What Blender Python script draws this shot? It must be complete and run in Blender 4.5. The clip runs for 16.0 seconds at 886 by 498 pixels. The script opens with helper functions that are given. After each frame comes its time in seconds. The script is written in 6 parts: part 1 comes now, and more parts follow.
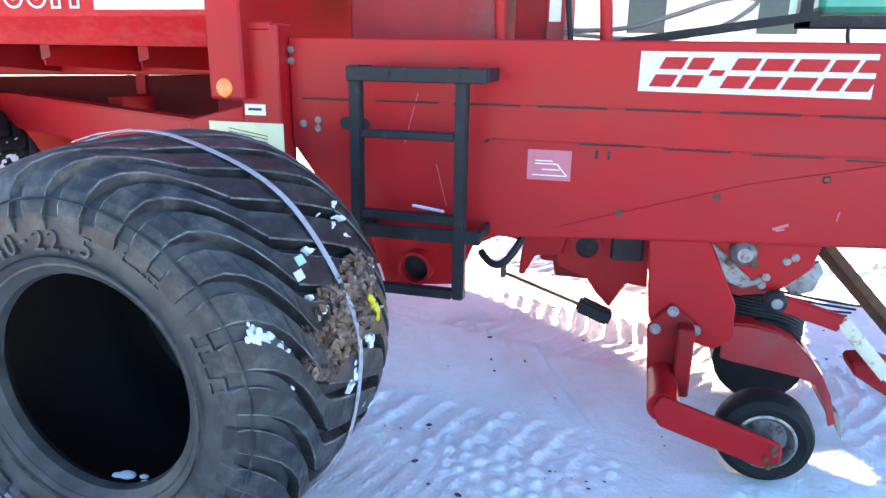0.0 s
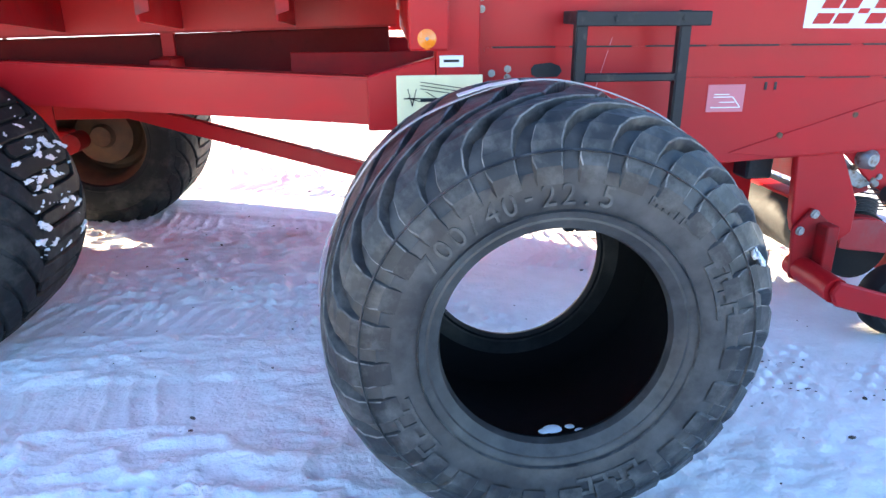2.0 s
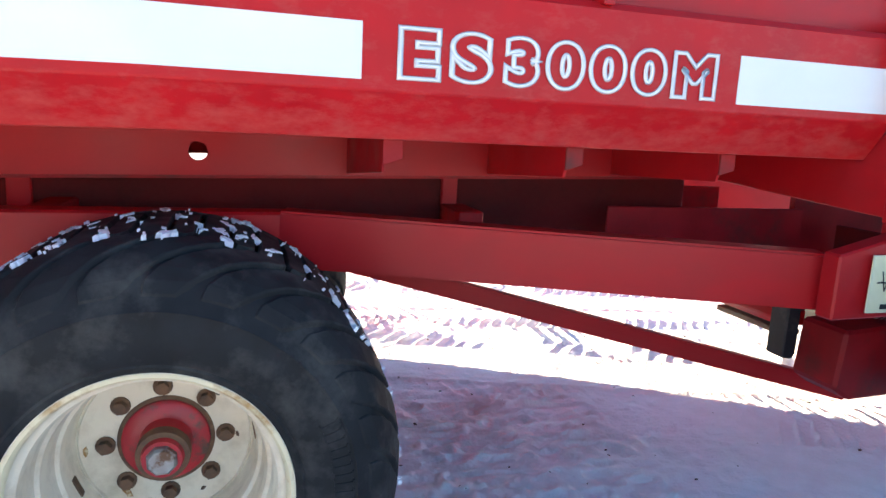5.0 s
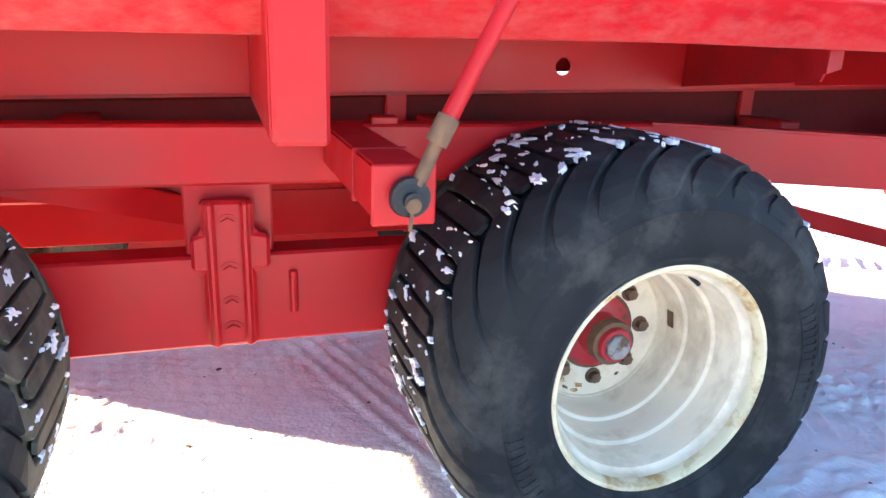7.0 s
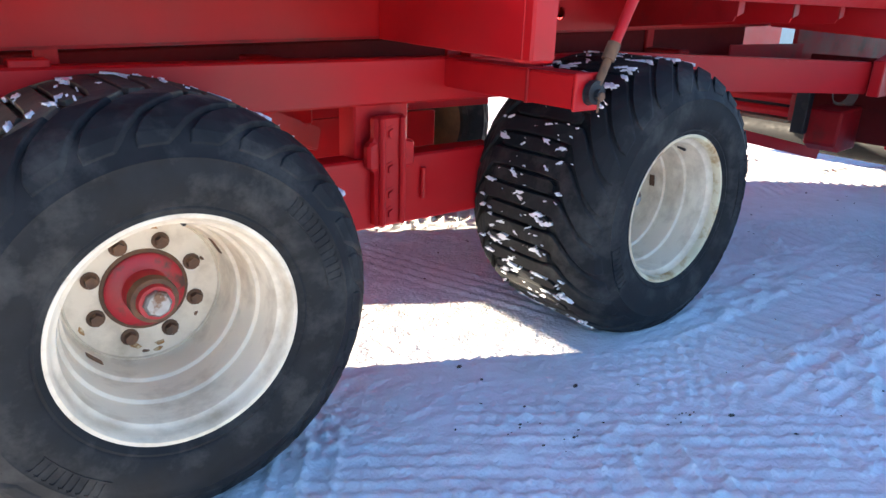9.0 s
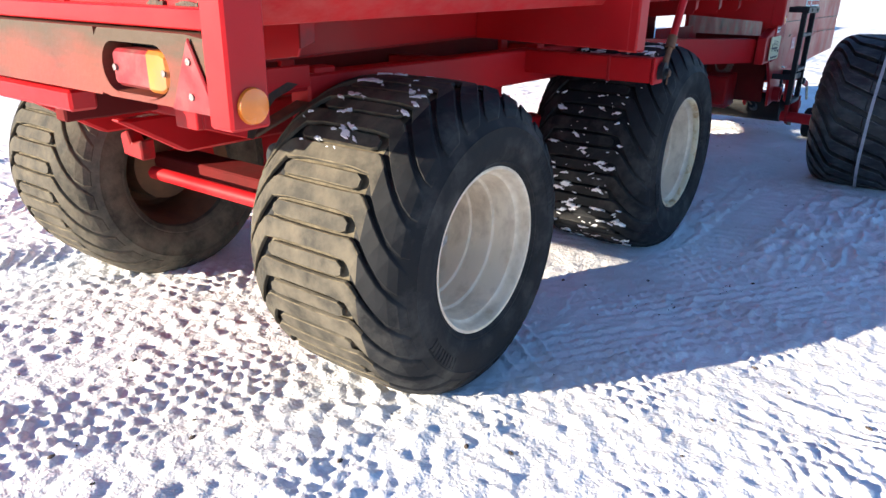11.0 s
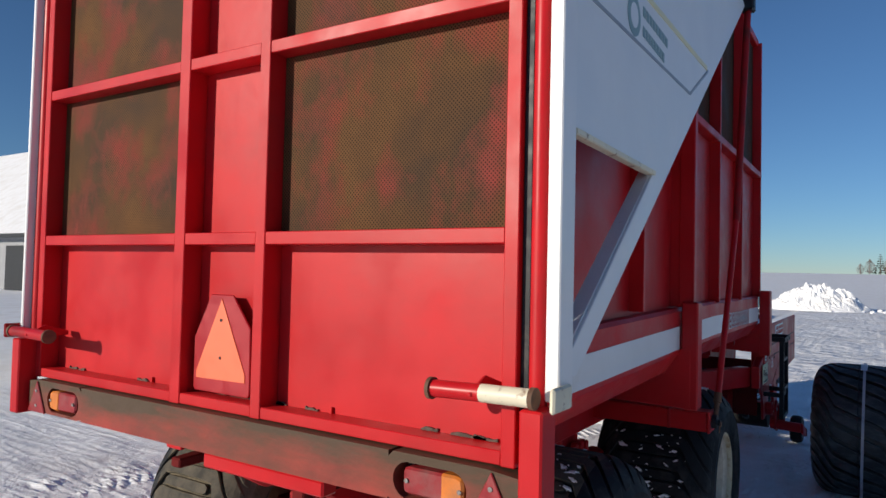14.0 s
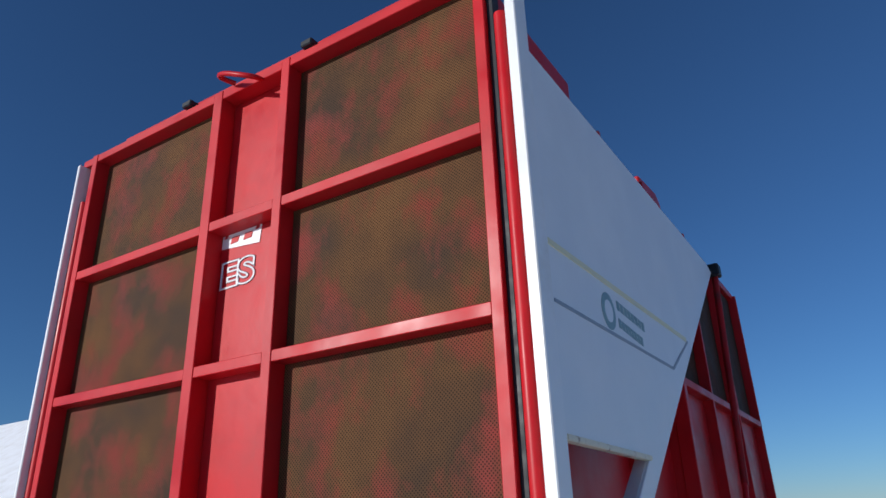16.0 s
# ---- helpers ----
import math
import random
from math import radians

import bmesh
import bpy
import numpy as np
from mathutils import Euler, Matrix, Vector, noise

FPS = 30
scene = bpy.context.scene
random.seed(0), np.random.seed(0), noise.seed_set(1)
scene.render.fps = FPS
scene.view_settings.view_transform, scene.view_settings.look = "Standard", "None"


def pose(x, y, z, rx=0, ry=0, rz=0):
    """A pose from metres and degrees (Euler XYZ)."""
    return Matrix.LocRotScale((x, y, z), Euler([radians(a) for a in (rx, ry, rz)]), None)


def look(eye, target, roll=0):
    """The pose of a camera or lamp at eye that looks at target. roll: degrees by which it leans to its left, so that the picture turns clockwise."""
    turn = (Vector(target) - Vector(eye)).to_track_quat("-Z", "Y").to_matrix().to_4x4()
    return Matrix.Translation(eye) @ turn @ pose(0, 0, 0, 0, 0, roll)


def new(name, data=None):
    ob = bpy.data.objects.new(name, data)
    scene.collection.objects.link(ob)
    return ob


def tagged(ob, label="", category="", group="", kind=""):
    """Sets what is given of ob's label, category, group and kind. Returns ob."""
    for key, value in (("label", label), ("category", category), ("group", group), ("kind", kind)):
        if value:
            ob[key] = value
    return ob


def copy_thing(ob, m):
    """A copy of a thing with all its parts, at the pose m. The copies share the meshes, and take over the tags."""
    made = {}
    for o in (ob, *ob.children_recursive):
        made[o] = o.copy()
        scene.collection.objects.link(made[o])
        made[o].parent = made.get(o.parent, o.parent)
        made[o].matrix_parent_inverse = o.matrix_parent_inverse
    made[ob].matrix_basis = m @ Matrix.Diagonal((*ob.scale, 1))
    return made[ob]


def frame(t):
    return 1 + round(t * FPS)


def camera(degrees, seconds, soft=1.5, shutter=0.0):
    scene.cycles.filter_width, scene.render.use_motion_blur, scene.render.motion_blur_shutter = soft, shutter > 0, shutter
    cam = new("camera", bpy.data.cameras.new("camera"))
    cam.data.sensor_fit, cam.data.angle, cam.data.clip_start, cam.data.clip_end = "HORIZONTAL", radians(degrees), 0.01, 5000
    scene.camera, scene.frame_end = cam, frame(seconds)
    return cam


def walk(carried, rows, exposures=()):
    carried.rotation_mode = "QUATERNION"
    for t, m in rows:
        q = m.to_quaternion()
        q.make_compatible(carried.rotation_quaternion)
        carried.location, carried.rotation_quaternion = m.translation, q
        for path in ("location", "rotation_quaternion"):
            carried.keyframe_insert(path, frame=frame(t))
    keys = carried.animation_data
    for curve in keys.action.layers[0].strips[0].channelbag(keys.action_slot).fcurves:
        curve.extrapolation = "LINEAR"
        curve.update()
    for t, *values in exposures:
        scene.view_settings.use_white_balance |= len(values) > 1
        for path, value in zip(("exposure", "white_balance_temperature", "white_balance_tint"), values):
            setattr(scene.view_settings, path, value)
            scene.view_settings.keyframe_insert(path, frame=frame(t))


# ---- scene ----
cam = camera(66.3, 16.0)
PATH = [
    (0, (5.488, -2.507, 1.336), (4.982, -0.653, 0.781), 0.9),
    (0.5, (5.065, -2.653, 1.31), (4.759, -0.769, 0.711), -0.4),
    (1, (4.645, -2.702, 1.282), (4.471, -0.82, 0.627), -1.8),
    (1.5, (4.218, -2.77, 1.302), (4.261, -0.865, 0.694), -0.7),
    (2, (3.855, -2.717, 1.296), (4.048, -0.84, 0.632), -0.2),
    (2.5, (3.511, -2.587, 1.312), (3.848, -0.715, 0.695), 0.4),
    (3, (3.182, -2.389, 1.318), (3.642, -0.549, 0.684), 1.3),
    (3.2, (3.063, -2.288, 1.321), (3.494, -0.431, 0.715), 0.1),
    (5.3, (2.037, -1.673, 1.409), (2.61, 0.21, 1.054), 3.1),
    (5.5, (1.923, -1.628, 1.42), (2.448, 0.267, 1.052), 2.6),
    (6, (1.639, -1.524, 1.406), (2.019, 0.394, 0.988), 3.1),
    (6.5, (1.299, -1.548, 1.371), (1.77, 0.331, 0.874), 3.1),
    (7, (0.973, -1.544, 1.322), (1.576, 0.274, 0.746), 2.1),
    (7.5, (0.624, -1.589, 1.3), (1.358, 0.18, 0.722), 2.3),
    (8, (0.265, -1.679, 1.302), (1.161, -0.02, 0.634), 3.2),
    (8.5, (-0.039, -1.691, 1.294), (1.015, -0.134, 0.611), 0.3),
    (9, (-0.421, -1.772, 1.297), (0.745, -0.297, 0.615), 2.0),
    (9.5, (-0.829, -1.763, 1.308), (0.369, -0.304, 0.648), -0.6),
    (10, (-1.214, -1.701, 1.37), (0.072, -0.326, 0.697), -0.2),
    (10.2, (-1.377, -1.682, 1.375), (-0.016, -0.378, 0.704), 0.4),
    (12.3, (-2.373, -0.989, 1.451), (-0.73, -0.083, 0.758), 3.2),
    (12.5, (-2.437, -0.992, 1.49), (-0.744, -0.117, 0.886), 3.5),
    (13, (-2.606, -1.039, 1.634), (-0.855, -0.18, 1.193), 2.9),
    (13.5, (-2.719, -1.067, 1.753), (-0.999, -0.062, 1.58), 2.6),
    (14, (-2.785, -1.101, 1.851), (-1.102, -0.024, 1.92), 1.3),
    (14.5, (-2.802, -1.136, 1.925), (-1.134, -0.06, 2.173), -0.6),
    (15, (-2.832, -1.153, 1.972), (-1.182, -0.114, 2.419), -0.9),
    (15.5, (-2.861, -1.162, 2.019), (-1.251, -0.167, 2.665), -0.9),
    (16, (-2.884, -1.176, 2.032), (-1.316, -0.193, 2.793), -2.0),
]
walk(cam, [(t, look(eye, target, roll)) for t, eye, target, roll in PATH],
     exposures=[(0, 3.4, 8900, 10), (1.5, 3.45, 8900, 10), (3.0, 3.1, 8000, 10), (5.3, 2.6, 8700, 10), (6.0, 2.95, 8700, 10), (7.0, 3.4, 8700, 10), (8.0, 3.32, 8650, 10), (9.0, 2.5, 7700, 10), (10.2, 2.15, 7300, 10), (12.3, 0.38, 7000, 10), (13.5, 0.10, 6900, 10), (15.0, -0.38, 6300, 10), (16.0, -0.28, 5900, 10)])

# ---- light ----
SUN_EL, SUN_TO = radians(15), Vector((-0.857, 0.515, 0)).normalized()
world = bpy.data.worlds.new("world")
scene.world = world
world.use_nodes = True
wn = world.node_tree
sky = wn.nodes.new("ShaderNodeTexSky")
sky.sky_type, sky.sun_disc = "NISHITA", False
sky.sun_elevation = SUN_EL
sky.sun_rotation = math.atan2(SUN_TO.x, SUN_TO.y)
sky.altitude, sky.air_density, sky.dust_density, sky.ozone_density = 1200, 1.0, 0.0, 6.0
wn.links.new(sky.outputs[0], wn.nodes["Background"].inputs[0])
wn.nodes["Background"].inputs[1].default_value = 0.095
sun = new("sun", bpy.data.lights.new("sun", "SUN"))
sun.data.energy, sun.data.angle, sun.data.color = 4.7, radians(0.6), (1.0, 0.93, 0.82)
sun.matrix_world = look((0, 0, 20), Vector((0, 0, 20)) - (SUN_TO * math.cos(SUN_EL) + Vector((0, 0, math.sin(SUN_EL)))))


# ---- materials ----
def material(name, colour, rough=0.5, metal=0.0, scale=8.0, vary=0.15, second=None, amount=0.5, spots=3.0, bump=0.02, bump_scale=60.0, coat=0.0, soft=0.06, stretch=(1, 1, 1), shine=0.5, holes=0.0, band=None, swell=0.0, swell_scale=6.0):
    """Base colour with fine grain, and a second colour in stains of its own shape."""
    m = bpy.data.materials.new(name)
    m.use_nodes = True
    n, l = m.node_tree.nodes, m.node_tree.links
    p = n["Principled BSDF"]
    co = n.new("ShaderNodeTexCoord")
    grain = n.new("ShaderNodeTexNoise")
    grain.inputs["Scale"].default_value, grain.inputs["Detail"].default_value = scale, 6
    l.new(co.outputs["Object"], grain.inputs["Vector"])
    ramp = n.new("ShaderNodeMapRange")
    ramp.inputs[1].default_value, ramp.inputs[2].default_value = 0.3, 0.7
    ramp.inputs[3].default_value, ramp.inputs[4].default_value = 1 - vary, 1 + vary
    l.new(grain.outputs[0], ramp.inputs[0])
    tone = n.new("ShaderNodeVectorMath")
    tone.operation = "SCALE"
    tone.inputs[0].default_value = colour
    l.new(ramp.outputs[0], tone.inputs["Scale"])
    out = tone.outputs[0]
    if second:
        st = n.new("ShaderNodeTexNoise")
        st.inputs["Scale"].default_value, st.inputs["Detail"].default_value, st.inputs["Roughness"].default_value = spots, 8, 0.65
        long = n.new("ShaderNodeMapping")
        long.inputs["Scale"].default_value = stretch
        l.new(co.outputs["Object"], long.inputs["Vector"])
        l.new(long.outputs[0], st.inputs["Vector"])
        level = st.outputs[0]
        if band:
            part_xyz = n.new("ShaderNodeSeparateXYZ")
            l.new(co.outputs["Object"], part_xyz.inputs[0])
            lift = n.new("ShaderNodeMapRange")
            lift.inputs[1].default_value, lift.inputs[2].default_value = band[0], band[1]
            lift.inputs[3].default_value, lift.inputs[4].default_value = 0, band[2]
            l.new(part_xyz.outputs[2], lift.inputs[0])
            more = n.new("ShaderNodeMath")
            l.new(level, more.inputs[0])
            l.new(lift.outputs[0], more.inputs[1])
            level = more.outputs[0]
        r2 = n.new("ShaderNodeMapRange")
        r2.inputs[1].default_value, r2.inputs[2].default_value = 1 - amount - soft, 1 - amount + soft
        l.new(level, r2.inputs[0])
        mix = n.new("ShaderNodeMix")
        mix.data_type = "RGBA"
        mix.inputs[7].default_value = (*second, 1)
        l.new(r2.outputs[0], mix.inputs[0])
        l.new(out, mix.inputs[6])
        out = mix.outputs[2]
    if holes:
        dots = n.new("ShaderNodeTexVoronoi")
        dots.inputs["Scale"].default_value, dots.inputs["Randomness"].default_value = 1 / holes, 0
        lean = n.new("ShaderNodeMapping")
        lean.inputs["Rotation"].default_value = (radians(45), 0, 0)
        l.new(co.outputs["Object"], lean.inputs["Vector"])
        l.new(lean.outputs[0], dots.inputs["Vector"])
        cut = n.new("ShaderNodeMapRange")
        cut.inputs[1].default_value, cut.inputs[2].default_value = 0.26, 0.40
        cut.inputs[3].default_value, cut.inputs[4].default_value = 0.14, 1.0
        l.new(dots.outputs["Distance"], cut.inputs[0])
        pierced = n.new("ShaderNodeVectorMath")
        pierced.operation = "SCALE"
        l.new(out, pierced.inputs[0])
        l.new(cut.outputs[0], pierced.inputs["Scale"])
        out = pierced.outputs[0]
    l.new(out, p.inputs["Base Color"])
    p.inputs["Specular IOR Level"].default_value = shine
    rr = n.new("ShaderNodeMapRange")
    rr.inputs[1].default_value, rr.inputs[2].default_value = 0.3, 0.7
    rr.inputs[3].default_value, rr.inputs[4].default_value = max(rough - 0.12, 0.02), min(rough + 0.12, 1)
    l.new(grain.outputs[0], rr.inputs[0])
    l.new(rr.outputs[0], p.inputs["Roughness"])
    p.inputs["Metallic"].default_value = metal
    p.inputs["Coat Weight"].default_value = coat
    if bump:
        fine = n.new("ShaderNodeTexNoise")
        fine.inputs["Scale"].default_value, fine.inputs["Detail"].default_value = bump_scale, 4
        l.new(co.outputs["Object"], fine.inputs["Vector"])
        b = n.new("ShaderNodeBump")
        b.inputs["Strength"].default_value, b.inputs["Distance"].default_value = 0.6, bump
        l.new(fine.outputs[0], b.inputs["Height"])
        l.new(b.outputs[0], p.inputs["Normal"])
        if swell:
            slow = n.new("ShaderNodeTexNoise")
            slow.inputs["Scale"].default_value, slow.inputs["Detail"].default_value = swell_scale, 3
            l.new(co.outputs["Object"], slow.inputs["Vector"])
            b2 = n.new("ShaderNodeBump")
            b2.inputs["Strength"].default_value, b2.inputs["Distance"].default_value = 0.8, swell
            l.new(slow.outputs[0], b2.inputs["Height"])
            l.new(b2.outputs[0], b.inputs["Normal"])
    return m


RED = material("red_paint", (0.50, 0.009, 0.014), 0.42, scale=4, vary=0.10, second=(0.42, 0.016, 0.019), amount=0.42, spots=2.2, soft=0.14, stretch=(0.6, 1, 1.6), bump=0.0008, bump_scale=22, shine=0.26, swell=0.006, swell_scale=2.0)
DIRTY_RED = material("dirty_red_paint", (0.30, 0.04, 0.03), 0.6, scale=9, vary=0.25, second=(0.075, 0.046, 0.027), amount=0.42, spots=5.0, soft=0.2, stretch=(1, 0.3, 1.6), bump=0.002, shine=0.3, band=(1.13, 1.25, 0.28))
SKIRT_RED = material("scuffed_red_paint", (0.52, 0.009, 0.014), 0.40, scale=4, vary=0.10, second=(0.54, 0.07, 0.06), amount=0.29, spots=30, soft=0.2, stretch=(0.5, 1, 1), bump=0.0008, bump_scale=22, shine=0.22, band=(1.455, 1.36, 0.17))
DARK_RED = material("dark_red_paint", (0.34, 0.009, 0.013), 0.5, scale=6, vary=0.25, second=(0.13, 0.022, 0.02), amount=0.40, spots=5, soft=0.1, bump=0.001, shine=0.22)
RUST_RED = material("mesh_screen", (0.10, 0.03, 0.02), 0.8, scale=5, vary=0.3, second=(0.05, 0.035, 0.02), amount=0.5, spots=2.4, soft=0.2, bump=0, shine=0.2, holes=0.0085)
WHITE = material("white_paint", (0.78, 0.78, 0.78), 0.4, scale=3, vary=0.05, second=(0.70, 0.69, 0.66), amount=0.35, spots=2, bump=0.0006)
FLAP_WHITE = material("scuffed_white_paint", (0.76, 0.77, 0.78), 0.45, scale=3, vary=0.05, second=(0.36, 0.26, 0.17), amount=0.24, spots=14, soft=0.03, stretch=(1, 1, 0.5), bump=0.001, bump_scale=14, band=(2.36, 2.25, 0.08))
RIM = material("rim_paint", (0.80, 0.68, 0.53), 0.42, scale=5, vary=0.06, second=(0.50, 0.38, 0.26), amount=0.40, spots=5, soft=0.12, stretch=(1, 1.6, 1), bump=0.0006)
RUBBER = material("rubber", (0.019, 0.019, 0.021), 0.50, scale=25, vary=0.4, second=(0.090, 0.088, 0.085), amount=0.42, spots=15, soft=0.12, stretch=(1, 0.4, 1), bump=0.002, bump_scale=60, shine=0.5)
DUSTY_RUBBER = material("dusty_rubber", (0.024, 0.024, 0.026), 0.52, scale=30, vary=0.4, second=(0.085, 0.083, 0.081), amount=0.42, spots=6, soft=0.15, stretch=(1, 1, 1), bump=0.0015, bump_scale=70, shine=0.5)
PALE_EDGE = material("pale_rubber_edge", (0.075, 0.075, 0.077), 0.6, scale=40, vary=0.5, second=(0.26, 0.25, 0.245), amount=0.43, spots=12, soft=0.1, bump=0.001, shine=0.4)
LINER = material("tyre_liner", (0.012, 0.012, 0.013), 0.6, scale=20, vary=0.2, bump=0.001, shine=0.2)
OLD_RUBBER = material("worn_rubber", (0.016, 0.017, 0.019), 0.66, scale=14, vary=0.3, second=(0.056, 0.055, 0.053), amount=0.41, spots=6, soft=0.10, bump=0.001, bump_scale=80, shine=0.16)
# muddy tread, with sunlight on the rear wheels put into its colour
SUNLIT_MUD = material("sunlit_muddy_rubber", (0.058, 0.053, 0.044), 0.8, scale=14, vary=0.35, second=(0.140, 0.120, 0.090), amount=0.45, spots=7, soft=0.16, bump=0.003, bump_scale=60, shine=0.2)
MUD_EDGE = material("mud_on_rubber", (0.150, 0.125, 0.087), 0.9, scale=20, vary=0.4, second=(0.08, 0.070, 0.053), amount=0.44, spots=16, soft=0.12, bump=0.003, bump_scale=70, shine=0.1)
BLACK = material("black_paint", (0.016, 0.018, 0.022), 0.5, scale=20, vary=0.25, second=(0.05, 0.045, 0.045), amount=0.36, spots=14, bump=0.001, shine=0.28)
STEEL = material("steel", (0.30, 0.30, 0.30), 0.45, 0.7, scale=30, vary=0.25, second=(0.16, 0.09, 0.06), amount=0.42, spots=25, bump=0.0005)
RUST = material("rust", (0.14, 0.07, 0.04), 0.8, scale=30, vary=0.4, bump=0.003)
ORANGE = material("orange_plastic", (0.9, 0.22, 0.02), 0.25, scale=20, vary=0.05, bump=0, coat=0.5)
LENS_RED = material("red_lens", (0.28, 0.014, 0.02), 0.4, scale=20, vary=0.2, second=(0.20, 0.09, 0.08), amount=0.38, spots=12, soft=0.15, bump=0)
AMBER = material("amber_lens", (0.62, 0.17, 0.02), 0.4, scale=20, vary=0.15, second=(0.36, 0.13, 0.05), amount=0.4, spots=12, soft=0.15, bump=0)
BRIGHT = material("reflective_orange", (0.85, 0.16, 0.07), 0.5, scale=20, vary=0.05, bump=0)
CREAM = material("cream_plate", (0.78, 0.72, 0.46), 0.5, scale=20, vary=0.05, bump=0)
SILVER = material("silver_decal", (0.66, 0.69, 0.73), 0.4, scale=10, vary=0.08, bump=0)
SNOW = material("snow", (0.925, 0.93, 0.945), 0.65, scale=9, vary=0.04, second=(0.78, 0.76, 0.74), amount=0.40, spots=1.1, soft=0.16, bump=0.012, bump_scale=60, shine=0.3, swell=0.02, swell_scale=9)
YARD_SNOW = material("churned_snow", (0.93, 0.93, 0.94), 0.7, scale=2, vary=0.05, second=(0.80, 0.77, 0.74), amount=0.40, spots=0.5, soft=0.14, stretch=(0.5, 1, 1), bump=0.10, bump_scale=3.2, shine=0.3, swell=0.22, swell_scale=0.8)
CRUST = material("snow_clump", (0.86, 0.86, 0.9), 0.6, scale=9, vary=0.04, bump=0.004)
WOOD = material("stake_wood", (0.30, 0.2, 0.12), 0.8)
PLASTER = material("pale_render", (0.74, 0.68, 0.56), 0.9, scale=3, vary=0.06, bump=0.004)
GREY = material("grey_sheet", (0.30, 0.31, 0.33), 0.7, scale=2, vary=0.1)
FOLIAGE = material("dark_needles", (0.05, 0.07, 0.05), 0.9, scale=2, vary=0.4, bump=0)
HUB_RED = material("hub_red", (0.45, 0.018, 0.03), 0.4, scale=12, vary=0.2, second=(0.10, 0.05, 0.04), amount=0.42, spots=14, bump=0.001)
RUSTY_RIM = material("rusty_rim", (0.72, 0.60, 0.40), 0.55, scale=10, vary=0.12, second=(0.45, 0.24, 0.09), amount=0.43, spots=7, bump=0.001)
RUSTY_WHITE = material("chipped_white", (0.72, 0.66, 0.50), 0.5, scale=10, vary=0.1, second=(0.20, 0.09, 0.05), amount=0.38, spots=16, bump=0.001)
SIGN_RED = material("sign_red", (0.36, 0.004, 0.012), 0.4, scale=15, vary=0.1, bump=0)
PINK = material("pale_red_sticker", (0.62, 0.16, 0.2), 0.45, scale=12, vary=0.08, bump=0)
DULL_RED = material("dull_red_paint", (0.42, 0.035, 0.04), 0.55, scale=4, vary=0.2, second=(0.32, 0.07, 0.07), amount=0.45, spots=3, bump=0.001, shine=0.25)
LINE_GREY = material("grey_line", (0.30, 0.33, 0.37), 0.5, bump=0)
TEAL_GREY = material("faded_green", (0.22, 0.33, 0.34), 0.5, bump=0)
TEAL = material("teal_plastic", (0.04, 0.36, 0.27), 0.4, bump=0)
MINT = material("mint_sticker", (0.45, 0.75, 0.6), 0.5, bump=0)
RAISED = material("raised_rubber", (0.034, 0.034, 0.036), 0.6, scale=30, vary=0.3, second=(0.08, 0.078, 0.075), amount=0.5, spots=20, bump=0.0005)
STRAP = material("plastic_strap", (0.45, 0.45, 0.49), 0.35, scale=30, vary=0.1, bump=0.0005)
LEAVES = material("dry_leaves", (0.23, 0.125, 0.085), 0.85, scale=40, vary=0.5, second=(0.46, 0.34, 0.28), amount=0.43, spots=22, bump=0.002)
YELLOW = material("yellow_plastic", (0.75, 0.62, 0.03), 0.4, bump=0)
SOIL = material("soil", (0.10, 0.075, 0.06), 0.95, scale=40, vary=0.4)
TWIGS = material("bare_twigs", (0.20, 0.17, 0.155), 0.9, bump=0)
GREY_HOSE = material("grey_hose", (0.22, 0.22, 0.2), 0.6, bump=0)
# underside red, darkened to carry the shade below the body
UNDERSIDE = material("shaded_underside", (0.15, 0.014, 0.014), 0.8, scale=6, vary=0.3, second=(0.06, 0.014, 0.013), amount=0.42, spots=3, soft=0.15, bump=0.001, shine=0.1)
OIL = material("old_grease", (0.035, 0.018, 0.012), 0.45, scale=30, vary=0.5, second=(0.10, 0.03, 0.02), amount=0.40, spots=20, bump=0.001)
GLASS = material("window_glass", (0.03, 0.035, 0.04), 0.08, bump=0)
FRESH_RUST = material("fresh_rust", (0.34, 0.15, 0.045), 0.85, scale=60, vary=0.4, second=(0.62, 0.48, 0.30), amount=0.45, spots=70, soft=0.08, bump=0.0006)
RUST_RIM_BACK = material("rusty_back", (0.12, 0.06, 0.035), 0.8, scale=12, vary=0.3, second=(0.20, 0.10, 0.05), amount=0.45, spots=5, soft=0.12, bump=0.001)
SCREEN = material("door_screen", (0.098, 0.047, 0.019), 0.75, scale=2.6, vary=0.55, second=(0.25, 0.036, 0.028), amount=0.41, spots=3.4, soft=0.12, stretch=(1, 1.1, 0.8), bump=0, shine=0.15, holes=0.0102)


# ---- building blocks ----
def link(name, bm, mat, parent=None, label="", smooth=False):
    me = bpy.data.meshes.new(name)
    bmesh.ops.recalc_face_normals(bm, faces=bm.faces)
    if smooth:
        for f in bm.faces:
            f.smooth = True
    bm.to_mesh(me)
    bm.free()
    me.materials.append(mat)
    if smooth:
        me.set_sharp_from_angle(angle=radians(35))
    ob = new(name, me)
    if parent:
        ob.parent = parent
    if label:
        ob["label"] = label
    return ob


def part(name, bm, mat, parent, label="", smooth=False):
    return link(name, bm, mat, parent, label, smooth)


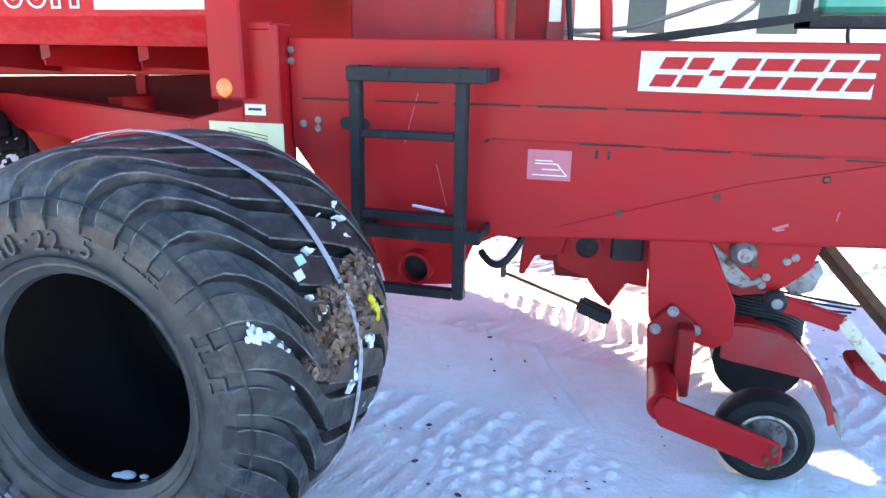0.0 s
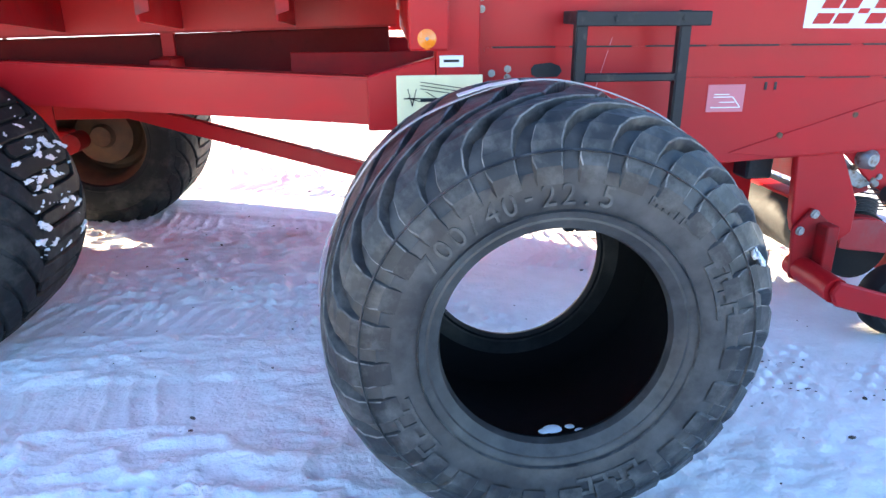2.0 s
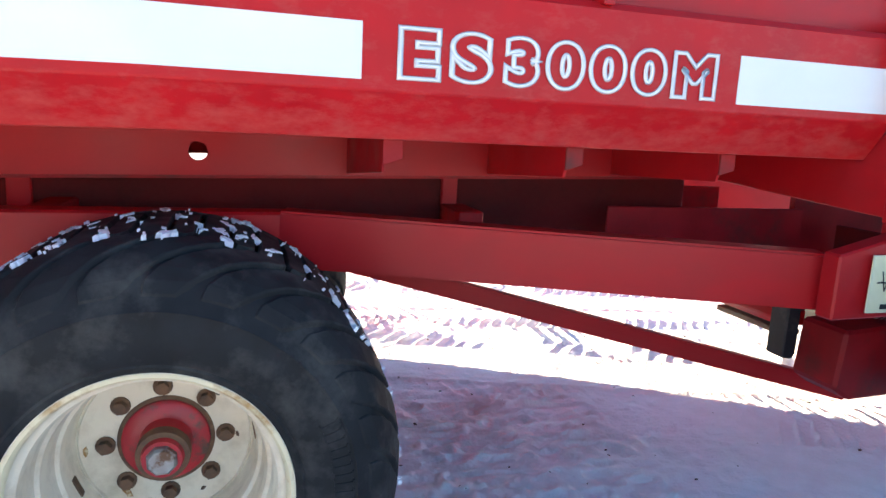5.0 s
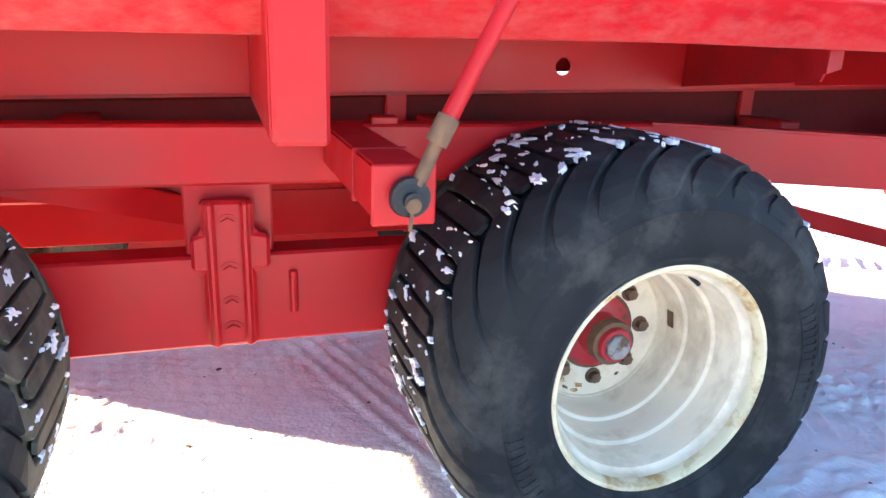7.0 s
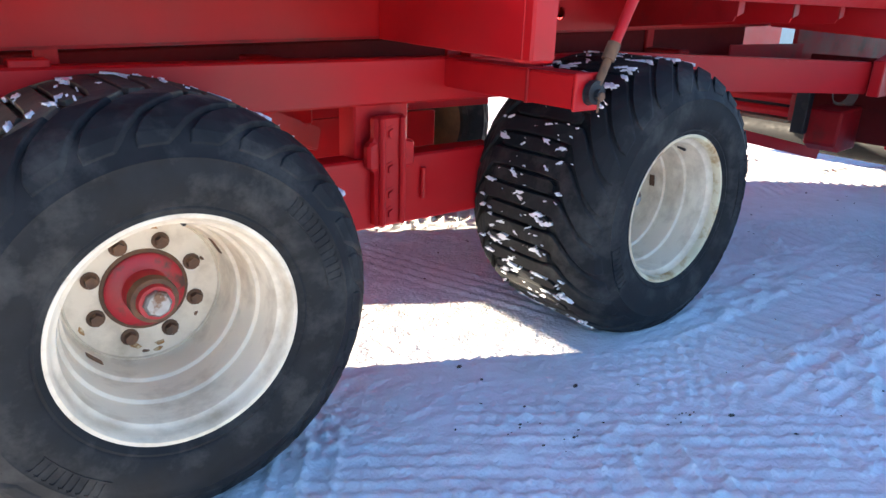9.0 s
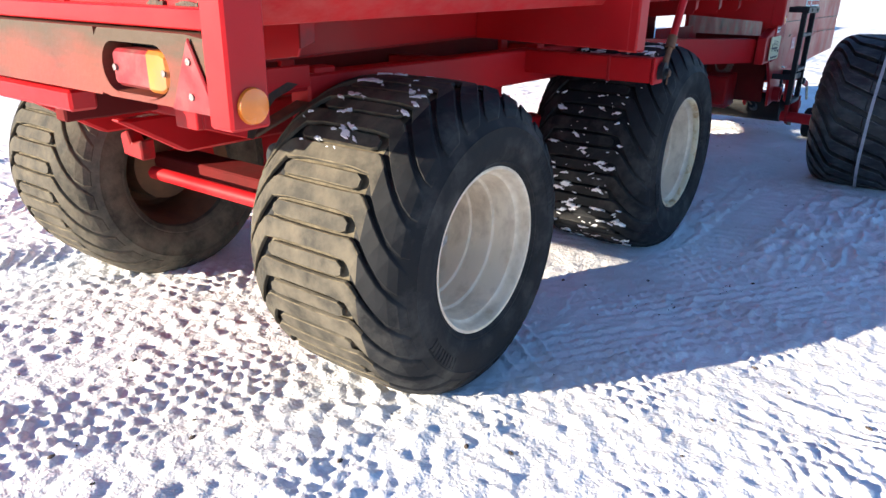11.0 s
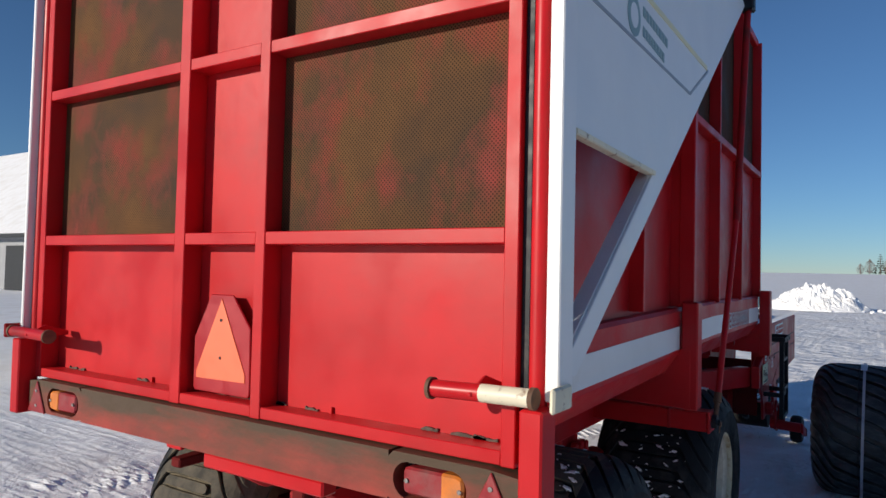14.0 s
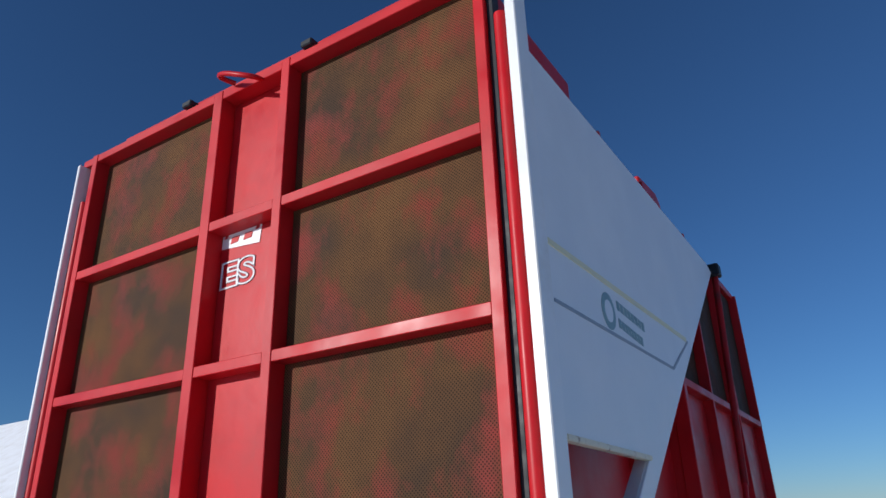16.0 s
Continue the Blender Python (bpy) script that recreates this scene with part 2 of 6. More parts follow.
def box(lo, hi, bevel=0.004, bm=None):
    bm = bm or bmesh.new()
    lo, hi = Vector(lo), Vector(hi)
    made = bmesh.ops.create_cube(bm, size=1, matrix=Matrix.Translation((lo + hi) / 2) @ Matrix.Diagonal((*(hi - lo), 1)))
    if bevel:
        edges = list({e for v in made["verts"] for e in v.link_edges})
        bmesh.ops.bevel(bm, geom=edges, offset=bevel, segments=1, affect="EDGES", clamp_overlap=True)
    return bm


def slab(points, along, depth, bevel=0.004, bm=None):
    """A polygon given in the plane across axis `along` (x, y or z), from depth[0] to depth[1]."""
    bm = bm or bmesh.new()

    def at(p, d):
        return {"x": (d, p[0], p[1]), "y": (p[0], d, p[1]), "z": (p[0], p[1], d)}[along]

    face = bm.faces.new([bm.verts.new(at(p, depth[0])) for p in points])
    made = bmesh.ops.extrude_face_region(bm, geom=[face])
    shift = Vector(at((0, 0), depth[1] - depth[0]))
    verts = [g for g in made["geom"] if isinstance(g, bmesh.types.BMVert)]
    bmesh.ops.translate(bm, verts=verts, vec=shift)
    if bevel:
        edges = list({e for v in (*verts, *face.verts) for e in v.link_edges})
        bmesh.ops.bevel(bm, geom=edges, offset=bevel, segments=1, affect="EDGES", clamp_overlap=True)
    return bm


def rod(a, b, r, sides=14, r2=None, bm=None):
    bm = bm or bmesh.new()
    a, b = Vector(a), Vector(b)
    m = Matrix.Translation((a + b) / 2) @ (b - a).to_track_quat("Z", "Y").to_matrix().to_4x4()
    bmesh.ops.create_cone(bm, cap_ends=True, segments=sides, radius1=r, radius2=r if r2 is None else r2, depth=(b - a).length, matrix=m)
    return bm


def beam(a, b, wide, high, bevel=0.006, bm=None, up=(0, 0, 1)):
    """A square tube from a to b: wide across, high along up."""
    bm = bm or bmesh.new()
    a, b = Vector(a), Vector(b)
    z = (b - a).normalized()
    x = Vector(up).cross(z).normalized()
    y = z.cross(x)
    m = Matrix((x, y, z)).transposed().to_4x4()
    m.translation = (a + b) / 2
    made = bmesh.ops.create_cube(bm, size=1, matrix=m @ Matrix.Diagonal((wide, high, (b - a).length, 1)))
    if bevel:
        edges = list({e for v in made["verts"] for e in v.link_edges})
        bmesh.ops.bevel(bm, geom=edges, offset=bevel, segments=2, affect="EDGES", clamp_overlap=True)
    return bm


def lathe(profile, steps=72, centre=(0, 0, 0), bm=None, closed=False):
    """Turns (radius, y) pairs about an axis along y through centre."""
    bm = bm or bmesh.new()
    c = Vector(centre)
    rings = []
    for k in range(steps):
        a = 2 * math.pi * k / steps
        rings.append([bm.verts.new(c + Vector((r * math.cos(a), y, r * math.sin(a)))) for r, y in profile])
    for k in range(steps):
        p, q = rings[k], rings[(k + 1) % steps]
        for i in range(len(profile) - (0 if closed else 1)):
            j = (i + 1) % len(profile)
            bm.faces.new((p[i], p[j], q[j], q[i]))
    return bm


def pipe(points, r, name, mat, parent, label="", cyclic=False):
    cu = bpy.data.curves.new(name, "CURVE")
    cu.dimensions, cu.bevel_depth, cu.bevel_resolution, cu.use_fill_caps = "3D", r, 2, True
    sp = cu.splines.new("NURBS")
    sp.points.add(len(points) - 1)
    for p, v in zip(sp.points, points):
        p.co = (*v, 1)
    sp.order_u, sp.use_endpoint_u, sp.use_cyclic_u, sp.resolution_u = 3, True, cyclic, 6
    dg = bpy.context.evaluated_depsgraph_get()
    ob = new(name, cu)
    dg.update()
    me = bpy.data.meshes.new_from_object(ob.evaluated_get(dg))
    bpy.data.objects.remove(ob)
    bpy.data.curves.remove(cu)
    me.materials.clear()
    me.materials.append(mat)
    for f in me.polygons:
        f.use_smooth = True
    ob = new(name, me)
    if parent:
        ob.parent = parent
    if label:
        ob["label"] = label
    return ob


def pierced_plate(x0, x1, z0, z1, cx, cz, r, y0, y1):
    """A plate across y with a round hole."""
    bm = bmesh.new()
    rows = []
    corners = [math.atan2(z - cz, x - cx) for x in (x0, x1) for z in (z0, z1)]
    for a in sorted([2 * math.pi * k / 32 - math.pi for k in range(32)] + corners):
        c, w = math.cos(a), math.sin(a)
        t = min(((x1 - cx) if c > 0 else (cx - x0)) / max(abs(c), 1e-6), ((z1 - cz) if w > 0 else (cz - z0)) / max(abs(w), 1e-6))
        rows.append([bm.verts.new((cx + k * c, y, cz + k * w)) for y, k in ((y0, t), (y0, r), (y1, r), (y1, t))])
    for p, q in zip(rows, rows[1:] + rows[:1]):
        for i in range(4):
            bm.faces.new((p[i], p[(i + 1) % 4], q[(i + 1) % 4], q[i]))
    return bm


# ---- lettering ----
def text_mesh(words, size, extrude=0.0, outline=0.0, shear=0.0, bold=0.0):
    """Flat lettering in its own x, y plane, centred."""
    cu = bpy.data.curves.new("lettering", "FONT")
    cu.body, cu.size, cu.align_x, cu.align_y, cu.shear, cu.offset = words, size, "CENTER", "CENTER", shear, bold
    if outline:
        cu.fill_mode, cu.bevel_depth, cu.bevel_resolution = "NONE", outline, 0
    else:
        cu.extrude = extrude
    ob = new("lettering", cu)
    dg = bpy.context.evaluated_depsgraph_get()
    dg.update()
    me = bpy.data.meshes.new_from_object(ob.evaluated_get(dg))
    bpy.data.objects.remove(ob)
    bpy.data.curves.remove(cu)
    return me


def lettering(name, words, size, mat, parent, m, label="", fit=None, **how):
    """Lettering laid by the pose m; fit: (wide, high) to which it is stretched."""
    me = text_mesh(words, size, **how)
    co = np.array([v.co[:] for v in me.vertices])
    lo, hi = co.min(0), co.max(0)
    k = (fit[0] / (hi[0] - lo[0]), fit[1] / (hi[1] - lo[1])) if fit else (1, 1)
    mid = (lo + hi) / 2
    me.transform(m @ Matrix.Diagonal((k[0], k[1], 0.35 if how.get("outline") else 1, 1)) @ Matrix.Translation((-mid[0], -mid[1], 0)))
    me.materials.clear()
    me.materials.append(mat)
    ob = new(name, me)
    if parent:
        ob.parent = parent
    if label:
        ob["label"] = label
    return ob


def facing_side(x, y, z):
    """A pose for flat things that face the near side (-y)."""
    return pose(x, y, z, 90, 0, 0)


def facing_rear(x, y, z):
    return pose(x, y, z, 90, 0, -90)


# ---- tyres ----
def section(R, half, bead, groove=0.0):
    """Outer profile of the tyre from one bead to the other, as (radius, y)."""
    side = [(bead, 0.84), (bead + 0.006, 0.90), (bead + 0.03, 0.955), (bead + 0.036, 0.952), (bead + 0.042, 0.968), (bead + 0.09, 0.995), (bead + 0.125, 1.0), (bead + 0.145, 0.992), (bead + 0.150, 0.998), (bead + 0.156, 0.985), (R - 0.105, 0.955), (R - 0.075, 0.90), (R - 0.05, 0.82)]
    crown = [(R - 0.034 - groove * 0.8, 0.70), (R - 0.026 - groove, 0.35)]
    one = [(r - (groove * 0.5 if y < 0.93 and r > R - 0.11 else 0), y * half) for r, y in side] + [(r, y * half) for r, y in crown]
    return one + [(R - 0.024 - groove, 0.0)] + [(r, -y) for r, y in reversed(one)]


def lug(bm, path, width, R, half, low=0.03, taper=None, flush=0.0):
    """A tread bar along (y, turn) points on the crown and over the shoulder. width: metres round the tyre."""
    def radius(y):
        return R - float(np.interp(abs(y) / half, (0, 0.35, 0.6, 0.75, 0.85, 0.92, 0.97, 1.01), (0, 0.001, 0.006, 0.017, 0.035, 0.06, 0.095, 0.135)))

    rows = []
    for k, (y, a) in enumerate(path):
        r = radius(y) - flush * max(0.0, abs(y) / half - 0.6) / 0.3
        w = width / R / 2 * (taper[k] if taper else 1)
        row = []
        for da, rr in ((-w, r - low), (-w * 0.93, r - 0.003), (-w * 0.84, r), (w * 0.84, r), (w * 0.93, r - 0.003), (w, r - low)):
            row.append(bm.verts.new((rr * math.cos(a + da), y, rr * math.sin(a + da))))
        rows.append(row)
    for p, q in zip(rows, rows[1:]):
        for i in range(5):
            bm.faces.new((p[i], p[i + 1], q[i + 1], q[i])).material_index = 1 if i in (1, 3) else 0
    bm.faces.new(rows[0])
    bm.faces.new(rows[-1][::-1])


def carcass(R, half, bead, groove=0.0):
    inner = [(bead, -half * 0.84), (bead + 0.02, -half * 0.78), (R - 0.10, -half * 0.9), (R - 0.065, -half * 0.6), (R - 0.06, 0), (R - 0.065, half * 0.6), (R - 0.10, half * 0.9), (bead + 0.02, half * 0.78)]
    return lathe(section(R, half, bead, groove) + inner, 96, closed=True)


def tread(R, half, bars, style, way=1):
    """Tread bars round the crown; way: the direction in which their ends trail."""
    bm = bmesh.new()
    rng = random.Random(bars)
    for k in range(bars):
        a = 2 * math.pi * k / bars
        p = 2 * math.pi / bars * way
        w = 2 * math.pi * R / bars
        if style == "block":
            # one bar right across the crown that sweeps back over both shoulders, and a six-sided island between it and the next
            ends = ((0.50, 0.02, 0.56), (0.55, 0.16, 0.70), (0.62, 0.42, 0.80), (0.70, 0.74, 0.84), (0.78, 1.06, 0.86), (0.86, 1.36, 0.86), (0.92, 1.58, 0.80), (0.955, 1.70, 0.62))
            path = [(-u * half, a + p * d) for u, d, _ in reversed(ends)] + [(-0.30 * half, a), (0, a), (0.30 * half, a)] + [(u * half, a + p * d) for u, d, _ in ends]
            wide = [t for *_, t in reversed(ends)] + [0.47, 0.46, 0.47] + [t for *_, t in ends]
            lug(bm, path, w, R, half, 0.013, wide, 0.012)
            lug(bm, [(-0.455 * half, a + p * 0.53), (-0.40 * half, a + p * 0.51), (0, a + p * 0.50), (0.40 * half, a + p * 0.51), (0.455 * half, a + p * 0.53)], w, R - 0.0015, half, 0.012, (0.20, 0.39, 0.39, 0.39, 0.20))
        else:
            # slanting bars right across the crown, each bent at its end into a broad lug that sweeps down the sidewall
            j = rng.uniform(-0.02, 0.02) * p
            lug(bm, [(0.015 * half, a), (0.25 * half, a - p * 0.27), (0.49 * half, a - p * 0.55)], w, R, half, 0.046, (0.73, 0.73, 0.71))
            lug(bm, [(-0.005 * half, a + p * 0.02), (-0.25 * half, a + p * 0.27), (-0.48 * half, a + p * 0.53)], w, R, half, 0.046, (0.73, 0.73, 0.74))
            for s in (-1, 1):
                o = a - s * p * 0.54
                run = ((0.47, 0.0, 0.74), (0.52, 0.14, 0.66), (0.58, 0.42, 0.58), (0.66, 0.84, 0.56), (0.74, 1.22, 0.57), (0.82, 1.56, 0.60), (0.89, 1.80, 0.64), (0.95, 1.94, 0.68), (0.99, 1.98, 0.70), (1.012, 1.96, 0.62))
                lug(bm, [(s * u * half, o - s * p * d + j * (u > 0.6)) for u, d, _ in run], w, R, half, 0.040, [t for *_, t in run])
    return bm


def pressed(bm, floor):
    """Flattens the foot of a tyre on the ground and lets it bulge a little."""
    for v in bm.verts:
        if v.co.z < floor + 0.05:
            f = min(1.0, (floor + 0.05 - v.co.z) / 0.06)
            v.co.y *= 1 + 0.035 * f
            v.co.x *= 1 + 0.02 * f
            v.co.z = max(v.co.z, floor + 0.004 * f)
    return bm


def clumps(bm, n, R, half, arc, rng, big=0.027):
    """Flat torn patches of snow pressed on the tread bars, longer across the tyre."""
    for _ in range(n):
        a, y = rng.uniform(*arc), rng.uniform(-0.62, 0.60) * half
        r = R - 0.010 - 0.03 * max(0, abs(y) / half - 0.5)
        c = Vector((math.cos(a), 0, math.sin(a)))
        t = Vector((-math.sin(a), 0, math.cos(a)))
        sz = big * rng.uniform(0.2, 1.0) ** 2.0
        turn, k = rng.uniform(-0.6, 0.6), rng.randint(14, 19)
        ring, top = [], []
        for i in range(k):
            b = 2 * math.pi * i / k
            u, v = sz * 1.7 * math.cos(b) * rng.uniform(0.4, 1.15), sz * 0.5 * math.sin(b) * rng.uniform(0.15, 1.5)
            u, v = u * math.cos(turn) - v * math.sin(turn), u * math.sin(turn) + v * math.cos(turn)
            ring.append(bm.verts.new(c * r + Vector((0, y + u, 0)) + t * v))
            top.append(bm.verts.new(c * (r + 0.0108 + 0.001 * rng.random()) + Vector((0, y + u * 0.9, 0)) + t * v * 0.9))
        for i in range(k):
            bm.faces.new((ring[i], ring[(i + 1) % k], top[(i + 1) % k], top[i]))
        bm.faces.new(top)


# ---- ground ----
def hashed(ix, iy, seed):
    h = (ix.astype(np.int64) * 374761393 + iy.astype(np.int64) * 668265263 + seed * 974634541) & 0x7FFFFFFF
    h = ((h ^ (h >> 13)) * 1274126177) & 0x7FFFFFFF
    return ((h ^ (h >> 16)) & 0xFFFF) / 65535.0


def lumps(x, y, cell, seed):
    """Smooth value noise, -1 to 1, with cells of that size."""
    u, v = x / cell, y / cell
    iu, iv = np.floor(u), np.floor(v)
    fu, fv = u - iu, v - iv
    fu, fv = fu * fu * (3 - 2 * fu), fv * fv * (3 - 2 * fv)
    a, b = hashed(iu, iv, seed), hashed(iu + 1, iv, seed)
    c, d = hashed(iu, iv + 1, seed), hashed(iu + 1, iv + 1, seed)
    return 2 * ((a * (1 - fu) + b * fu) * (1 - fv) + (c * (1 - fu) + d * fu) * fv) - 1


def rut(x, y, x0, y0, angle, half, pitch, lean, deep):
    """A tyre track through (x0, y0): pressed bars with thin ridges between them, leaning to both sides."""
    c, s = math.cos(angle), math.sin(angle)
    u, v = (x - x0) * c + (y - y0) * s, -(x - x0) * s + (y - y0) * c
    inside = np.clip((half - np.abs(v)) / 0.03, 0, 1)
    wobble = 0.014 * lumps(u, v, 0.12, 5)
    wave = np.sin(math.pi * (u + lean * np.abs(v) + wobble) / pitch)
    ridge = np.clip(1 - np.abs(wave) / 0.55, 0, 1)
    worn = np.clip(0.45 + 1.1 * lumps(x, y, 0.30, 11), 0.0, 1)
    edge = np.clip(1 - np.abs(np.abs(v) - half) / 0.025, 0, 1)
    return inside * worn * deep * 2.4 * ridge - inside * deep * 0.6 + edge * deep * 0.6


def bar_track(x, y, x0, y0, angle, half, long, pitch, lean, high):
    """A short stretch of clear tread print: raised straight bars, hooked at one end, on smooth pressed snow."""
    c, s = math.cos(angle), math.sin(angle)
    u, v = (x - x0) * c + (y - y0) * s, -(x - x0) * s + (y - y0) * c
    inside = np.clip((half - np.abs(v)) / 0.03, 0, 1) * np.clip((long - np.abs(u)) / 0.15, 0, 1)
    hook = 1.6 * np.clip(v / half - 0.55, 0, 1) ** 2 * pitch
    phase = (u + lean * v - hook + 0.012 * lumps(u, v, 0.14, 45)) / pitch
    near_bar = np.abs(phase - np.round(phase)) * pitch
    bar = np.clip(1.35 - near_bar / (0.14 * pitch), 0, 1)
    live = np.clip(0.75 + 0.7 * lumps(x, y, 0.25, 46), 0.25, 1)
    return inside, inside * high * (live * bar - 0.35)


def ridges(x, y, a, b, offsets, high):
    """Thin ridges side by side along the line from a to b, as narrow ribbed tyres leave them."""
    d = math.hypot(b[0] - a[0], b[1] - a[1])
    c, s = (b[0] - a[0]) / d, (b[1] - a[1]) / d
    u, v = (x - a[0]) * c + (y - a[1]) * s, -(x - a[0]) * s + (y - a[1]) * c
    v = v + 0.008 * lumps(u, v * 0.2, 0.3, 47)
    h = 0
    for o in offsets:
        h = h + np.clip(1 - np.abs(v - o) / 0.022, 0, 1)
    return h * high * np.clip(u / 0.2, 0, 1) * np.clip((d - u) / 0.2, 0, 1) * np.clip(0.8 + 0.6 * lumps(x, y, 0.12, 48), 0.3, 1)


def clods(x, y, x0, y0, angle, half, pitch, high):
    """A strip where small tread blocks have left rows of clods."""
    c, s = math.cos(angle), math.sin(angle)
    u, v = (x - x0) * c + (y - y0) * s, -(x - x0) * s + (y - y0) * c
    inside = np.clip((half - np.abs(v)) / 0.06, 0, 1)
    u, v = u + 0.016 * lumps(x, y, 0.07, 31), v + 0.014 * lumps(x, y, 0.06, 32)
    row = np.floor(v / pitch)
    dots = np.abs(np.sin(math.pi * (u / pitch + 0.5 * row))) * np.abs(np.sin(math.pi * v / pitch))
    live = np.clip(0.5 + 1.2 * lumps(x, y, 0.22, 33), 0, 1)
    return inside * live * high * np.clip(dots - 0.35, 0, 1) * 1.5


def crests(x, y, long, across, seed):
    """Wind and wheel ripples: sharp crests with round hollows between them, 0 to 1."""
    n = lumps(x / long + 0.3 * lumps(x, y, 0.2, seed + 1), y / across + 0.3 * lumps(x, y, 0.15, seed + 2), 1.0, seed)
    return np.clip(1 - np.abs(n) * 1.7, 0, 1) ** 1.2


def ground_height(x, y):
    h = 0.012 * lumps(x, y, 1.1, 1) + 0.007 * lumps(x, y, 0.4, 2)
    rough = np.clip(0.6 + 0.8 * lumps(x, y, 1.6, 9), 0.2, 1)
    pressed_flat, prints = np.zeros_like(x), 0
    for track in ((5.06, -0.32, -0.12, 0.17, 0.62, 0.12, -0.16, 0.018), (3.15, 0.09, -0.12, 0.16, 1.0, 0.088, -0.2, 0.016), (2.6, -0.55, -0.03, 0.17, 0.9, 0.095, 0.3, 0.014), (4.72, -0.66, -0.25, 0.13, 0.45, 0.06, 0.0, 0.006), (6.3, 0.25, -0.9, 0.16, 0.8, 0.08, 0.4, 0.008)):
        flat, bars_up = bar_track(x, y, *track)
        pressed_flat, prints = np.maximum(pressed_flat, flat), prints + bars_up
    smooth = np.clip((x - 4.3) / 0.3, 0, 1) * np.clip((6.4 - x) / 0.3, 0, 1) * np.clip((y + 1.1) / 0.3, 0, 1) * np.clip((2.0 - y) / 0.4, 0, 1)
    beyond = 1 - 0.75 * np.clip((y - 1.35 + 0.12 * (x - 3)) / 0.3, 0, 1) * np.clip((x - 1.8) / 0.5, 0, 1)
    rough = rough * beyond * (1 - 0.8 * pressed_flat) * (1 - 0.6 * smooth)
    lit = np.clip((0.5 - x) / 0.6, 0, 1) * np.clip((y + 1.7 + 0.3 * x) / 0.4, 0, 1)
    lit = np.maximum(lit, np.clip((-0.55 * x - 0.55 - y) / 0.3, 0, 1) * np.clip((2.5 - x) / 0.5, 0, 1))
    calm = (1 - lit) * beyond * (1 - 0.9 * pressed_flat) * (1 - 0.78 * smooth)
    under = 1 - 0.6 * np.clip((1.0 - np.abs(x - 1.4)) / 0.5, 0, 1) * np.clip((1.1 - np.abs(y - 0.4)) / 0.4, 0, 1)
    h += 0.011 * rough * calm * crests(x, y, 0.19, 0.085, 40) + 0.009 * calm * crests(x, y, 0.09, 0.045, 50)
    h += 0.005 * rough * np.clip(lumps(x, y, 0.13, 3) + 0.6 * lumps(x + 7, y, 0.07, 4), -0.4, 1.2)
    h += 0.0025 * (1 - 0.6 * smooth) * lumps(x, y, 0.04, 6)
    rippled = np.clip((x - 1.7) / 0.4, 0, 1) * np.clip((4.1 - x) / 0.4, 0, 1) * calm
    h += 0.034 * rippled * crests(x + 0.4 * y, y, 0.13, 0.055, 70) * np.clip(0.7 + 0.6 * lumps(x, y, 0.6, 72), 0.2, 1)
    # trodden, tracked snow behind the wagon
    bits = np.clip(lumps(x, y, 0.055, 14) - 0.15, 0, 1)
    h += 0.018 * lit * bits * np.clip(0.4 + 0.9 * lumps(x, y, 0.5, 15), 0.1, 1)
    h += 0.006 * lit * lumps(x, y, 0.032, 16)
    for x0, y0, angle, half, pitch, high in ((-0.7, 0.55, -0.42, 0.26, 0.062, 0.018), (-0.9, -0.15, -0.40, 0.22, 0.052, 0.016), (-0.4, -1.05, -0.52, 0.25, 0.058, 0.018), (-0.3, 1.55, -0.35, 0.28, 0.07, 0.018), (0.8, -1.75, -0.5, 0.2, 0.055, 0.014)):
        h += clods(x, y, x0, y0, angle, half, pitch, high)
    for x0, y0, angle, half, pitch, lean, deep in ((3.3, 2.9, -0.15, 0.25, 0.09, 0.5, 0.014), (5.0, 3.6, -0.2, 0.3, 0.10, 0.5, 0.016), (0.9, 0.75, 1.75, 0.1, 0.12, 0.0, 0.006), (1.3, -1.0, -0.62, 0.18, 0.09, 0.0, 0.006), (-0.6, -1.65, -0.35, 0.25, 0.06, 0.3, 0.011), (0.4, 3.6, -0.35, 0.3, 0.12, 0.4, 0.014), (-0.8, 2.6, -0.3, 0.3, 0.085, 0.4, 0.014)):
        h += rut(x, y, x0, y0, angle, half, pitch, lean, deep)
    h += clods(x, y, 5.42, 0.30, -1.02, 0.13, 0.055, 0.009)
    h = h * under + prints
    h += ridges(x, y, (4.80, 0.80), (5.32, -0.22), (-0.045, 0.045), 0.012) + ridges(x, y, (5.03, 0.68), (5.45, -0.24), (0.0, 0.05), 0.013)
    # long grooves left by narrow tyres
    for x0, y0, angle, gap in ((0.95, -0.75, -0.62, 0.055), (1.45, -0.85, -0.62, 0.06), (-1.0, -1.15, -0.36, 0.05), (1.5, 0.85, 1.9, 0.075)):
        c, sn = math.cos(angle), math.sin(angle)
        u, v = (x - x0) * c + (y - y0) * sn, -(x - x0) * sn + (y - y0) * c
        fade = np.clip((0.16 - np.abs(v)) / 0.02, 0, 1) * np.clip((0.9 - np.abs(u)) / 0.2, 0, 1)
        h += 0.010 * fade * np.clip(np.abs(np.sin(math.pi * (v + 0.006 * lumps(u, v, 0.3, 61)) / gap)) * 2 - 1.2, -0.3, 0.8)
    return h


def spread(lo, hi, step, far, n):
    near = np.arange(lo, hi, step)
    out = np.geomspace(step * 2, far, n)
    return np.concatenate([lo - out[::-1], near, near[-1] + out])


gx, gy = spread(-1.9, 6.6, 0.013, 900, 170), spread(-2.0, 3.3, 0.013, 900, 150)
X, Y = np.meshgrid(gx, gy)
near = np.clip(2 - np.hypot(X - 2, Y) / 9, 0, 1)
